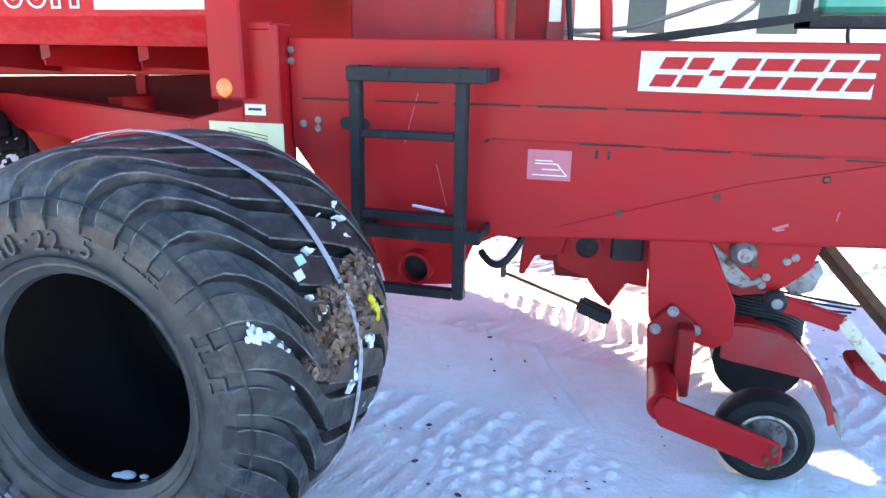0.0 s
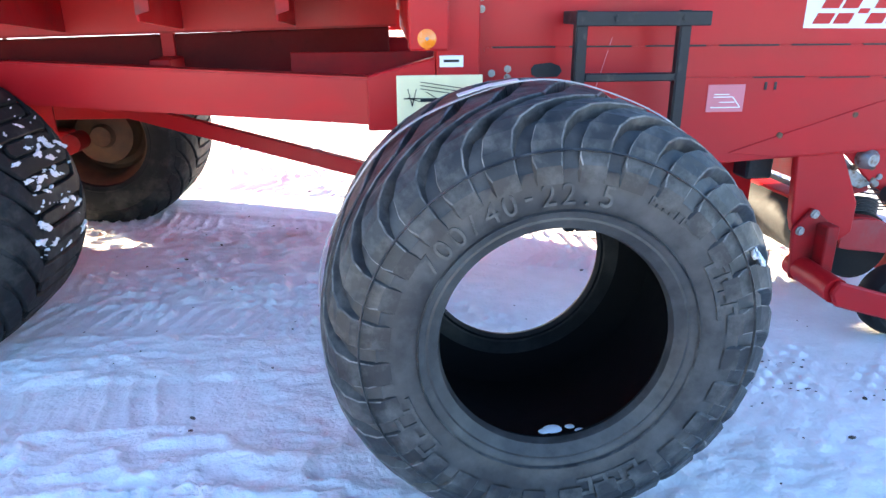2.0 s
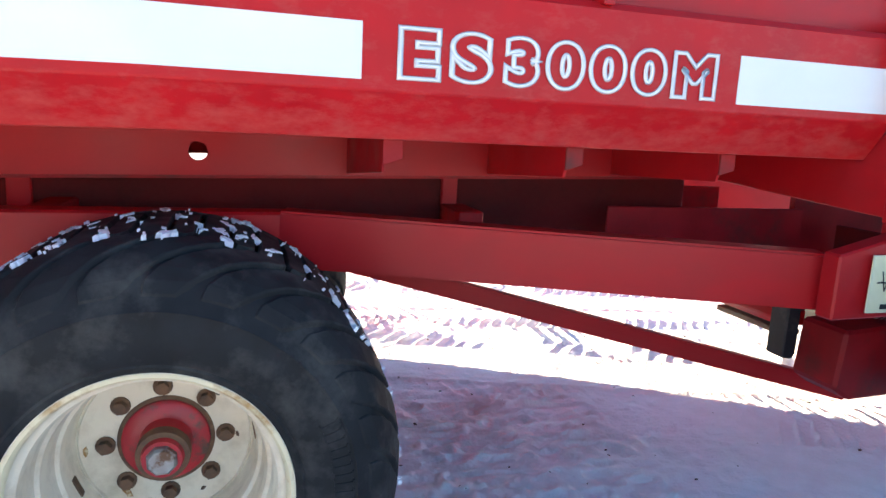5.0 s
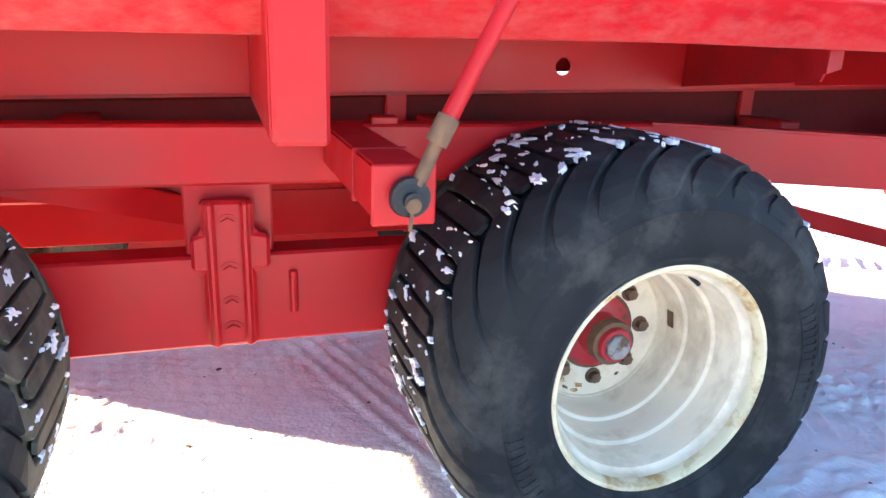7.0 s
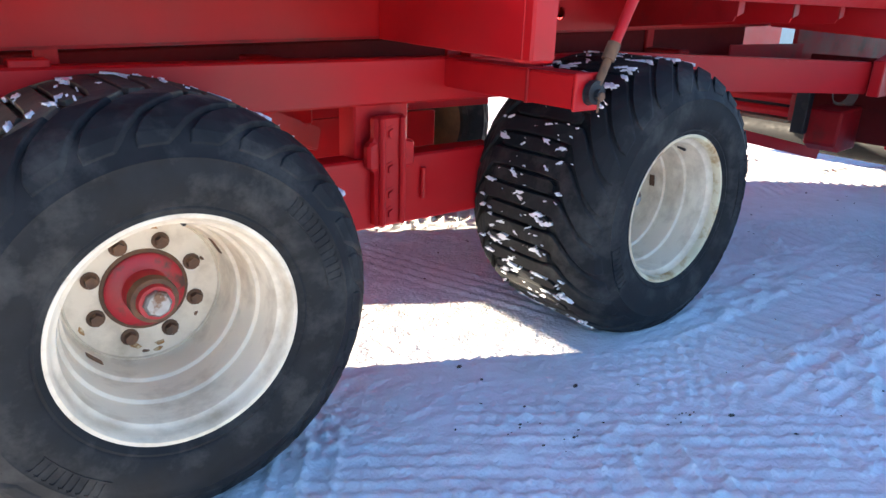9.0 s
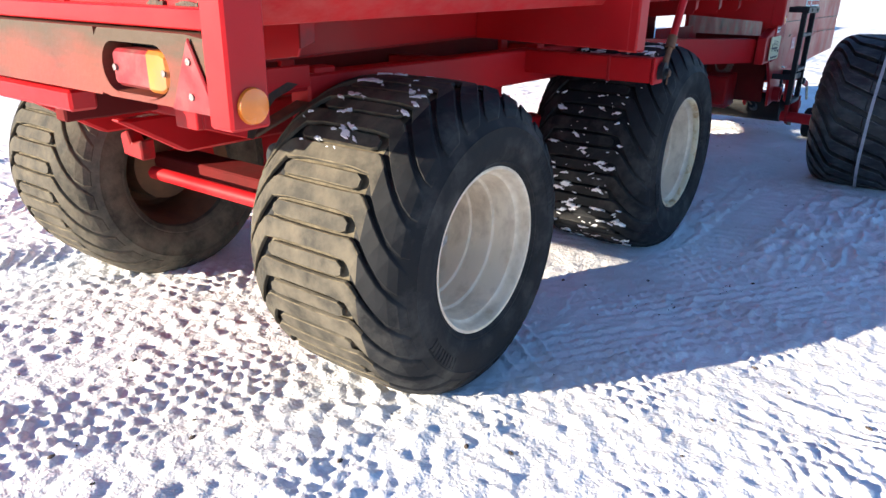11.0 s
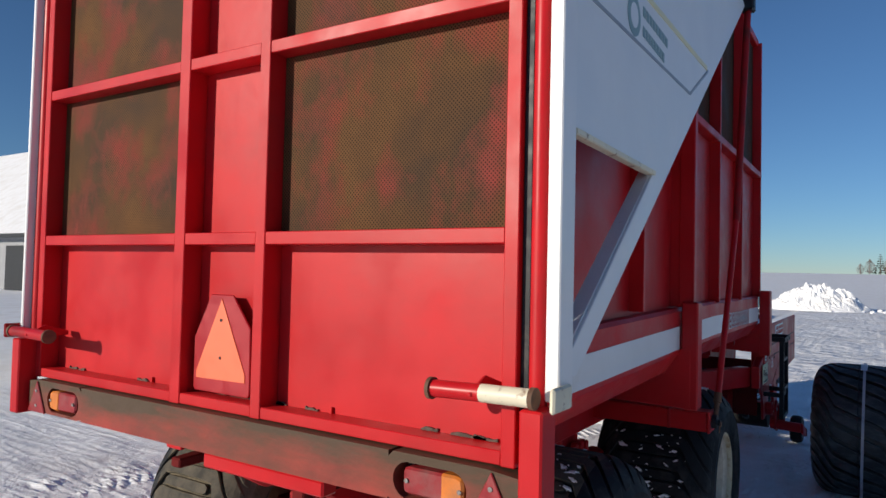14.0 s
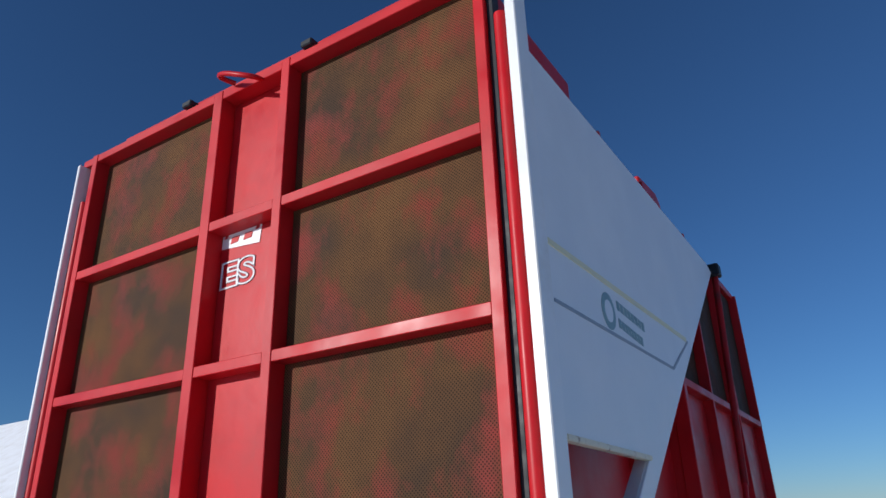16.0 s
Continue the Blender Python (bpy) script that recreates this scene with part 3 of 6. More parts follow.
Z = ground_height(X, Y) * near + (1 - near) * (0.03 * lumps(X, Y, 3.0, 21) + 0.022 * crests(X, Y, 1.6, 0.5, 80) + 0.012 * crests(X, Y, 0.7, 0.3, 90)) * np.clip(np.hypot(X, Y) / 10, 0, 1) * np.clip(1.6 - np.hypot(X, Y) / 50, 0, 1)
rise = np.clip((np.hypot(X, Y) - 60) / 300, 0, 1)
Z += 5.2 * rise * rise * (3 - 2 * rise)
me = bpy.data.meshes.new("ground")
nx, ny = len(gx), len(gy)
idx = np.arange(nx * ny).reshape(ny, nx)
quads = np.stack([idx[:-1, :-1], idx[:-1, 1:], idx[1:, 1:], idx[1:, :-1]], -1).reshape(-1, 4)
me.from_pydata(np.stack([X, Y, Z], -1).reshape(-1, 3).tolist(), [], quads.tolist())
me.materials.append(SNOW)
me.materials.append(YARD_SNOW)
mx, my = (X[:-1, :-1] + X[1:, 1:]) / 2, (Y[:-1, :-1] + Y[1:, 1:]) / 2
yard = (mx > 7.2 + 0.6 * lumps(mx, my, 1.5, 95)) & (np.hypot(mx, my) < 47) & (my > -40) & (my < 20)
me.polygons.foreach_set("material_index", yard.astype(np.int32).reshape(-1))
me.shade_smooth()
tagged(new("ground", me), "packed white snow with tyre tracks and dirt specks", "snow ground", kind="structure")

# ---- forage wagon ----
wagon = tagged(new("forage_wagon"), "large red and white agricultural forage wagon parked on snow", "farm trailer")
MID = 1.075
FAR_HUB = 1.88


def mirrored(y):
    return 2 * MID - y


def straight(y):
    return y


def span(a, b):
    return min(a, b), max(a, b)


def bolt(p, axis, r=0.012, high=0.012, mat=None, parent=None, name="bolt"):
    p, axis = Vector(p), Vector(axis)
    bm = rod(p - axis * 0.004, p + axis * 0.003, r * 1.5, 12)
    rod(p, p + axis * high, r, 6, bm=bm)
    return part(name, bm, mat or STEEL, parent or wagon)


# wheels
RT, HALF, BEAD, HUB_Y, HUB_Z, AXLE = 0.568, 0.355, 0.285, 0.085, 0.526, 2.0
wheel = new("wheel")
wheel.parent = wagon
part("tyre", carcass(RT, HALF, BEAD), OLD_RUBBER, wheel, "worn black wide flotation tyre", True)
ob = part("tread", tread(RT, HALF, 26, "block"), OLD_RUBBER, wheel, "worn tread with flat cross bars")
ob.data.materials.append(OLD_RUBBER)
ob["kind"] = "stuff"
part("rim", lathe([(0.305, -0.314), (0.3045, -0.322), (0.299, -0.328), (0.290, -0.327), (0.284, -0.320), (0.280, -0.303), (0.277, -0.290), (0.271, -0.283), (0.264, -0.279), (0.260, -0.268), (0.256, -0.205), (0.252, -0.193), (0.243, -0.187), (0.239, -0.174), (0.237, -0.115), (0.233, -0.102), (0.224, -0.097), (0.220, -0.085), (0.218, -0.030), (0.214, -0.012), (0.210, -0.004), (0.206, -0.007), (0.203, 0.0), (0.10, 0.0)], 80), RIM, wheel, "cream white steel rim with rust spots", True)
part("rust_ring", lathe([(0.106, -0.004), (0.113, -0.003), (0.117, -0.0015), (0.1175, 0.002)], 48), RUST, wheel, "dark rusty ring round the hub", True)
rng = random.Random(31)
for a, r, size in ((4.45, 0.168, 0.026), (4.85, 0.172, 0.016), (4.62, 0.187, 0.012), (4.80, 0.19, 0.014), (1.95, 0.185, 0.02), (2.05, 0.175, 0.012), (1.35, 0.18, 0.017), (0.35, 0.172, 0.011), (3.6, 0.19, 0.018), (5.6, 0.17, 0.010)):
    c, turn = (r * math.cos(a), r * math.sin(a)), rng.uniform(-0.4, 0.4)
    ring = []
    for k in range(9):
        b = 2 * math.pi * k / 9
        u, v = size * rng.uniform(0.55, 1.1) * math.cos(b), size * 0.5 * rng.uniform(0.4, 1.15) * math.sin(b)
        ring.append((c[0] + u * math.cos(a + 1.57 + turn) - v * math.sin(a + 1.57 + turn), c[1] + u * math.sin(a + 1.57 + turn) + v * math.cos(a + 1.57 + turn)))
    part("rust_patch", slab(ring, "y", (-0.0016, 0.001), 0), FRESH_RUST if size > 0.0125 else RUST, wheel, "flaked patch of orange rust")
part("hub", lathe([(0.0, -0.115), (0.046, -0.115), (0.050, -0.10), (0.050, -0.06), (0.058, -0.05), (0.064, -0.02), (0.098, -0.016), (0.106, -0.01), (0.108, 0.012)], 48), HUB_RED, wheel, "red painted wheel hub with wear", True)
part("hub_collar", lathe([(0.050, -0.100), (0.062, -0.098), (0.064, -0.090), (0.064, -0.066), (0.058, -0.060)], 40), RUST, wheel, "greasy dark hub collar", True)
part("hub_cap", lathe([(0.0, -0.132), (0.030, -0.132), (0.036, -0.126), (0.038, -0.114)], 8), STEEL, wheel, "bare metal hub cap")
part("rim_back", lathe([(0.05, 0.02), (0.215, 0.02), (0.235, 0.04), (0.25, 0.16), (0.27, 0.27), (0.295, 0.30), (0.306, 0.325)], 64), RUST_RIM_BACK, wheel, "rusty brown inner side of the rim", True)
part("drum", lathe([(0.0, 0.24), (0.06, 0.24), (0.075, 0.20), (0.17, 0.18), (0.18, 0.03)], 40), RUST_RIM_BACK, wheel, "rusty dark brake drum", True)

part("valve", rod((0.05, -0.20, 0.252), (0.055, -0.235, 0.243), 0.006, 8), BLACK, wheel)
for k in range(8):
    a = 2 * math.pi * (k + 0.5) / 8
    c = Vector((0.143 * math.cos(a), 0, 0.143 * math.sin(a)))
    part("wheel_nut", rod(c, c - Vector((0, 0.024, 0)), 0.0165, 6, bm=rod(c + Vector((0, 0.001, 0)), c - Vector((0, 0.005, 0)), 0.024, 14)), RUST, wheel, "rusty wheel nut")
for a in (0.5, 2.2, 3.9):
    c = Vector((math.cos(a), 0, math.sin(a)))
    t = Vector((-c.z, 0, c.x))
    part("hand_hole", beam(c * 0.2165 - t * 0.025 + Vector((0, -0.045, 0)), c * 0.2165 + t * 0.025 + Vector((0, -0.045, 0)), 0.004, 0.024, 0, up=(0, 1, 0)), RUST, wheel, "rust edged slot in the rim")
bm = bmesh.new()
for a0, n in ((0.15, 13), (3.7, 9)):
    for k in range(n):
        a = a0 + 0.052 * k
        for r, high, wide in ((0.405, 0.040, 0.010), (0.384, 0.004, 0.020), (0.426, 0.004, 0.020)):
            bmesh.ops.create_cube(bm, size=1, matrix=pose(0, 0, 0, 0, -math.degrees(a), 0) @ Matrix.Translation((r, -HALF * 0.998, 0)) @ Matrix.Diagonal((high, 0.004, wide, 1)))
ob = part("sidewall_marking", bm, OLD_RUBBER, wheel, "raised ribs on the sidewall")
ob["kind"] = "stuff"
wheel.location = (0, HUB_Y, HUB_Z)
wheels = [wheel]
for x, y, turn, spin in ((AXLE, HUB_Y, 0, 20), (0, FAR_HUB, 180, 40), (AXLE + 0.14, FAR_HUB + 0.14, 180, 70)):
    size = 1.045 if x > 1 else 1.0
    wheels.append(copy_thing(wheel, pose(x, y, HUB_Z + (0.02 if x > 2.05 else 0), 0, 0, turn) @ pose(0, 0, 0, 0, spin, 0) @ Matrix.Scale(size, 4)))
far_tread = [c for c in wheels[2].children if c.name.startswith("tread")][0]
far_tread.data = link("tread", tread(RT, HALF, 26, "block", -1), OLD_RUBBER).data
far_tread.data.materials.append(OLD_RUBBER)
bpy.data.objects.remove([o for o in bpy.data.objects if o.data == far_tread.data and o is not far_tread][0])
[c for c in wheels[3].children if c.name.startswith("tread")][0].data = far_tread.data
# rear wheels: mud lightened as if sunlit, shaded outer shoulder left dark
for w in (wheels[0], wheels[2]):
    for child in w.children:
        if child.name.startswith("tread") or (child.name.startswith("tyre") and w is wheels[2]):
            child.data = child.data.copy()
            child.data.materials[0] = SUNLIT_MUD
            if child.name.startswith("tread"):
                child.data.materials[1] = MUD_EDGE
                child.data.materials.append(OLD_RUBBER)
                for face in child.data.polygons:
                    if face.center.y < -0.66 * HALF:
                        face.material_index = 2
    crown = [(r + 0.001, y) for r, y in section(RT, HALF, BEAD) if abs(y) < 0.55 * HALF]
    crown = [(crown[0][0] - 0.004, 0.5 * HALF)] + crown + [(crown[-1][0] - 0.004, -0.5 * HALF)]
    part("muddy_crown", lathe(crown, 96), MUD_EDGE, w, "mud caked tread base", True)
part("rim_stain", lathe([(0.2985, -0.3292), (0.2895, -0.3284), (0.2830, -0.3206), (0.2800, -0.3055), (0.2780, -0.2875)], 80), RUSTY_RIM, wheels[1], "rusty yellow ring inside the rim edge", True)
rng = random.Random(4)
for w, n, arc in ((wheels[1], 340, (-0.3, 4.6)), (wheels[0], 130, (-0.5, 2.4))):
    bm = bmesh.new()
    turn = radians(20) if w is wheels[1] else 0
    clumps(bm, n, RT, HALF, (arc[0] + turn, arc[1] + turn), rng)
    ob = part("snow_patch", bm, CRUST, w, "bits of snow stuck in the tread")
    ob["kind"] = "stuff"

# chassis
for f in (straight, mirrored):
    y0, y1 = span(f(0.36), f(0.46))
    drop = 0 if f is straight else 0.035
    part("chassis_beam", box((-0.24, y0, 0.935 - drop), (2.33, y1, 1.10 - drop), 0.008), RED, wagon)
    part("chassis_beam", box((-0.69, y0 + 0.008, 1.045 - drop), (-0.24, y1, 1.10 - drop), 0.004), RED, wagon)
    part("chassis_beam", beam((2.31, f(0.41), 1.018 - drop), (3.90, f(-0.10), 0.975), 0.1, 0.175, 0.008), RED, wagon)
    y0, y1 = span(f(0.37), f(0.49))
    low, top = (0.46, 0.735) if f is straight else (0.33, 0.655)
    part("bogie_beam", slab([(0.0, 0.46), (0.7, low), (1.6, low), (2.0, 0.46), (2.0, 0.6), (1.55, top), (0.4, top), (0.0, 0.6)], "y", (y0, y1), 0.008), RED, wagon)
    part("bogie_stand", box((0.86, *span(f(0.40), f(0.52))[:1], 0.72), (1.10, span(f(0.40), f(0.52))[1], 0.95), 0.006), RED, wagon)
    bracket = part("bracket", slab([(0.905, 0.475), (1.045, 0.475), (1.045, 0.70), (1.085, 0.705), (1.085, 0.80), (1.045, 0.81), (1.045, 0.90), (0.905, 0.90), (0.905, 0.81), (0.875, 0.80), (0.875, 0.705), (0.905, 0.70)], "y", span(f(0.325), f(0.372)), 0.01), RED, wagon, "red clamp bracket")
    for z in (0.525, 0.60, 0.70, 0.835):
        bolt((0.975, f(0.325), z), (0, f(0) - f(1), 0), 0.020, 0.012, RED, bracket)
    for x in (0.93, 1.02):
        part("bracket_rib", box((x - 0.012, *span(f(0.305), f(0.33))[:1], 0.48), (x + 0.012, span(f(0.305), f(0.33))[1], 0.90), 0.008), RED, bracket)
    part("rod_stub", rod((1.15, f(0.36), 0.555), (1.15, f(0.36), 0.68), 0.012, 10), RED, wagon)
    part("axle", rod((0.0, f(0.12), HUB_Z), (0.0, f(0.55), HUB_Z), 0.06, 16), DARK_RED, wagon, smooth=True)
    part("axle", rod((AXLE, f(0.1), HUB_Z), (AXLE, f(0.5), HUB_Z), 0.06, 16), DARK_RED, wagon, smooth=True)
    part("brace", beam((0.35, f(0.5), 0.96), (0.95, f(0.9), 0.72), 0.06, 0.10), RED, wagon)
    part("body_stand", box((1.38, *span(f(0.37), f(0.44))[:1], 1.04), (1.46, span(f(0.37), f(0.44))[1], 1.12)), RED, wagon)
    part("body_stand", box((-0.2, *span(f(0.37), f(0.44))[:1], 1.04), (-0.1, span(f(0.37), f(0.44))[1], 1.12)), RED, wagon)
part("tie_strut", beam((2.30, 1.0, 0.898), (4.6, 0.36, 0.38), 0.05, 0.075, 0.004), RED, wagon)
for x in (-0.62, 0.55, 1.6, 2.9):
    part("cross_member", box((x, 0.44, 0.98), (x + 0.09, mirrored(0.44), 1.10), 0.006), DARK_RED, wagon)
# widened to shadow a lit sliver on the snow; shade is in its colour
part("axle_beam", box((-0.07, 0.42, 0.53), (0.11, 1.70, 0.60), 0.008), UNDERSIDE, wagon, "axle beam, red darkened for shade")
part("cross_axle", rod((-0.2, 0.40, 0.566), (-0.2, 1.475, 0.563), 0.030, 20), RED, wagon, "bright red cross tube between the rear wheels", True)
part("frame_sheet", box((0.15, 0.95, 0.62), (1.65, 0.962, 0.795), 0.003), RED, wagon)
# added plates, sized to keep stray sun off the snow under the wagon
part("far_side_plate", box((-0.15, mirrored(0.53), 0.74), (0.86, mirrored(0.515), 0.99), 0.004), RED, wagon, "red sheet added at the far side to stop stray sun")
part("far_side_plate", box((1.10, mirrored(0.53), 0.57), (1.95, mirrored(0.515), 0.99), 0.004), RED, wagon)
part("far_side_plate", box((1.952, mirrored(0.53), 0.68), (2.60, mirrored(0.515), 0.99), 0.004), RED, wagon)
# invented sheets, no known parts, that block light passing under the body
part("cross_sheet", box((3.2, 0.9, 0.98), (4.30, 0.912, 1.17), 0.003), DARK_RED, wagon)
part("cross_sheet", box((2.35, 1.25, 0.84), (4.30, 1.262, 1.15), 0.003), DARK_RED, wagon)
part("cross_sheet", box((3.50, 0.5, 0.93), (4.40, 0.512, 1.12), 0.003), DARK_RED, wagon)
for f in (straight, mirrored):
    plate = part("frame_end_plate", slab([(-0.69, 1.135), (-0.675, 0.975), (-0.50, 0.917), (-0.475, 0.955), (-0.44, 1.0), (-0.39, 1.04), (-0.31, 1.06), (-0.24, 1.06), (-0.24, 1.135)], "y", span(f(0.350), f(0.364)), 0.004), RED, wagon, "red plate closing the end of the frame beam")
    part("plate_flange", box((-0.70, *span(f(0.35), f(0.46))[:1], 0.975), (-0.676, span(f(0.35), f(0.46))[1], 1.135), 0.004), RED, plate)
    part("plate_lip", beam((-0.49, f(0.38), 0.928), (-0.25, f(0.38), 1.005), 0.07, 0.012, 0.003), RUST, plate, "greasy lip under the plate")
    part("frame_end_plate", slab([(-0.70, 1.16), (-0.68, 0.985), (-0.45, 0.93), (-0.40, 1.16)], "y", span(f(0.80), f(0.815)), 0.004), RED, wagon)
part("grease_stain", slab([(-0.525, 0.926), (-0.50, 0.920), (-0.476, 0.958), (-0.44, 1.003), (-0.40, 1.037), (-0.34, 1.056), (-0.30, 1.075), (-0.345, 1.085), (-0.40, 1.065), (-0.44, 1.05), (-0.47, 1.02), (-0.485, 0.985), (-0.52, 0.955)], "y", (0.3485, 0.3505), 0), OIL, wagon, "dark grease smeared on the frame plate")
part("underframe", slab([(-0.7, 0.95), (-0.45, 0.80), (0.9, 0.80), (0.9, 0.95)], "y", (0.80, 0.86), 0.01), RED, wagon)
part("underframe", slab([(-0.7, 0.95), (-0.45, 0.80), (0.9, 0.80), (0.9, 0.95)], "y", (1.36, 1.42), 0.01), RED, wagon)
part("bracket_plate", slab([(1.03, 0.74), (1.16, 0.75), (1.17, 0.83), (1.12, 0.85), (1.10, 0.80), (1.03, 0.82)], "x", (-0.50, -0.44), 0.006), DARK_RED, wagon)
part("brake_chamber", rod((-0.1, 0.72, 0.72), (0.15, 0.72, 0.72), 0.07, 18), BLACK, wagon, smooth=True)

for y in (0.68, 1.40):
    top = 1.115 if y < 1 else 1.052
    # the dark of the gap is put into this beam's colour
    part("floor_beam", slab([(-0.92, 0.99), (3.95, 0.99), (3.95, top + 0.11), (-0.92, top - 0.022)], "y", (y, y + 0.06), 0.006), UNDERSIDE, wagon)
part("floor_stub", box((1.49, 0.66, 1.0), (1.56, 0.70, 1.30), 0.004), RED, wagon)
part("floor_stub", box((-0.1, 0.66, 1.0), (-0.03, 0.70, 1.30), 0.004), RED, wagon)
part("floor_stub", box((2.9, 0.66, 1.0), (2.96, 0.70, 1.30), 0.004), RED, wagon)
part("rear_skid", box((-0.96, 0.55, 1.04), (-0.88, 1.20, 1.10), 0.008), RED, wagon)

# tipping arm under the body
arm = part("support_arm", beam((1.30, 0.40, 1.045), (1.30, -0.303, 1.045), 0.115, 0.11, 0.006), RED, wagon)
part("end_plate", box((1.235, -0.318, 0.985), (1.362, -0.303, 1.105), 0.004), RED, arm)
part("weld_band", box((1.238, -0.10, 0.986), (1.362, -0.085, 1.104), 0.003), DARK_RED, arm)
pin = part("pin", lathe([(0.0, -0.045), (0.018, -0.045), (0.018, -0.03), (0.032, -0.028), (0.034, -0.004), (0.038, 0.0)], 24, (1.305, -0.318, 1.04)), BLACK, arm, "greasy black pivot pin", True)
part("pin_end", lathe([(0.0, -0.05), (0.014, -0.05), (0.016, -0.044)], 16, (1.305, -0.318, 1.035)), RUST, arm, "", True)
part("cotter_pin", rod((1.305, -0.358, 1.035), (1.30, -0.358, 0.985), 0.004, 6), RUST, arm)
for f in (straight, mirrored):
    ram = part("ram", rod((1.375, f(-0.335), 1.19), (1.90, f(-0.34), 2.24), 0.0175, 20), RED, wagon, "red bent lifting stay", True)
    part("ram_upper", rod((1.898, f(-0.34), 2.22), (2.05, f(-0.378), 3.68), 0.022, 18), DARK_RED, ram, "", True)
    part("ram_collar", rod((1.352, f(-0.335), 1.145), (1.377, f(-0.335), 1.195), 0.022, 16), RUST, ram, "", True)
    part("ram_rod", rod((1.312, f(-0.332), 1.05), (1.355, f(-0.335), 1.15), 0.014, 14), RUST, ram, "", True)
    part("ram_eye", rod((1.305, f(-0.345), 1.045), (1.305, f(-0.321), 1.045), 0.038, 18), BLACK, ram)
    part("ram_head", box((1.99, *span(f(-0.42), f(-0.34))[:1], 3.63), (2.09, span(f(-0.42), f(-0.34))[1], 3.72), 0.01), BLACK, ram)

# load body, which hangs lower towards its rear
SIDE = -0.19
SAG = 0.018


def sagged(bm):
    bmesh.ops.bisect_plane(bm, geom=[*bm.verts, *bm.edges, *bm.faces], plane_co=(2.0, 0, 0), plane_no=(1, 0, 0))
    for v in bm.verts:
        v.co.z -= SAG * max(0.0, 2.0 - v.co.x)
    return bm


part("body_floor", box((-0.9, -0.05, 1.36), (4.05, mirrored(-0.05), 1.39), 0), DARK_RED, wagon)
for f in (straight, mirrored):
    prof = [(f(SIDE), 1.685), (f(SIDE), 1.455), (f(SIDE + 0.075), 1.345), (f(SIDE + 0.09), 1.345), (f(SIDE + 0.02), 1.462), (f(SIDE + 0.02), 1.67), (f(SIDE + 0.05), 1.67), (f(SIDE + 0.05), 1.685)]
    part("skirt", sagged(slab(prof, "x", (-0.90, 3.99), 0.003)), SKIRT_RED, wagon, "red lower side panel with faded scuffed paint")
    part("side_wall", box((-0.90, *span(f(-0.13), f(-0.11))[:1], 1.66), (4.05, span(f(-0.13), f(-0.11))[1], 2.80), 0), RED, wagon)
    part("wall_ledge", sagged(slab([(f(-0.19), 1.68), (f(-0.10), 1.68), (f(-0.10), 1.70), (f(-0.175), 1.70)], "x", (-0.90, 4.04), 0.002)), RED, wagon)
    part("wall_rail", box((1.1, *span(f(-0.20), f(-0.12))[:1], 2.79), (4.08, span(f(-0.20), f(-0.12))[1], 2.84), 0.004), RED, wagon)
    part("wall_rail", box((-0.90, *span(f(-0.17), f(-0.10))[:1], 4.02), (4.08, span(f(-0.17), f(-0.10))[1], 4.08), 0.006), RED, wagon)
    part("wall_screen", box((-0.90, *span(f(-0.125), f(-0.115))[:1], 2.84), (4.05, span(f(-0.125), f(-0.115))[1], 4.02), 0), RUST_RED, wagon, "brown perforated sheet along the upper side")
    for x in (0.34, 2.12, 3.03, 4.04):
        part("wall_rib", box((x, *span(f(-0.20), f(-0.125))[:1], 1.69), (x + 0.03, span(f(-0.20), f(-0.125))[1], 4.05), 0.003), RED, wagon)
    part("wall_rib", box((1.085, *span(f(-0.21), f(-0.125))[:1], 1.69), (1.125, span(f(-0.21), f(-0.125))[1], 4.05), 0.003), RED, wagon)
    for x0, x1, zb, zt in ((1.06, 1.165, 1.135, 1.72), (3.99, 4.13, 1.163, 1.75)):
        prof = [(x0, zb), (x1, zb), (x1, zt), (x0, zt)]
        part("side_post", slab(prof, "y", span(f(-0.288), f(-0.20)), 0.008), RED, wagon)
    part("side_post", slab([(1.079, 1.7), (1.14, 1.7), (1.14, 2.82), (1.079, 2.82)], "y", span(f(-0.262), f(-0.18)), 0.005), RED, wagon)
    part("post_web", slab([(f(-0.25), 1.14), (f(0.545), 1.158), (f(0.545), 1.358), (f(-0.10), 1.358), (f(-0.20), 1.46), (f(-0.25), 1.46)], "x", (1.058, 1.070), 0.003), RED, wagon, "red plate from the side post to the body beam")
    part("post_web", slab([(f(-0.25), 1.18), (f(0.545), 1.225), (f(0.545), 1.358), (f(-0.10), 1.358), (f(-0.20), 1.46), (f(-0.25), 1.46)], "x", (3.995, 4.007), 0.003), RED, wagon)
    # deep beam under the floor, with a round hole through it
    lift = 0 if f is straight else 0.022
    y0, y1 = span(f(0.545), f(0.553))

    def under(x):
        return 1.139 + 0.0235 * x + lift

    channel = part("body_beam", slab([(-0.93, 1.358), (1.96, 1.358), (1.96, under(1.96)), (-0.93, under(-0.93))], "y", (y0, y1), 0), RED, wagon, "red longitudinal beam under the body floor")
    part("body_beam", slab([(2.16, 1.358), (3.98, 1.358), (3.98, under(3.98)), (2.16, under(2.16))], "y", (y0, y1), 0), RED, wagon)
    part("beam_plate", pierced_plate(1.96, 2.16, under(2.06), 1.358, 2.062, 1.268, 0.029, y0, y1), RED, wagon, "beam section with a round hole")
    lip = part("beam_lip", beam((-0.93, f(0.553), under(-0.93)), (3.98, f(0.553), under(3.98)), 0.026, 0.010, 0.002), DARK_RED, wagon, "darker red lower lip of the beam")
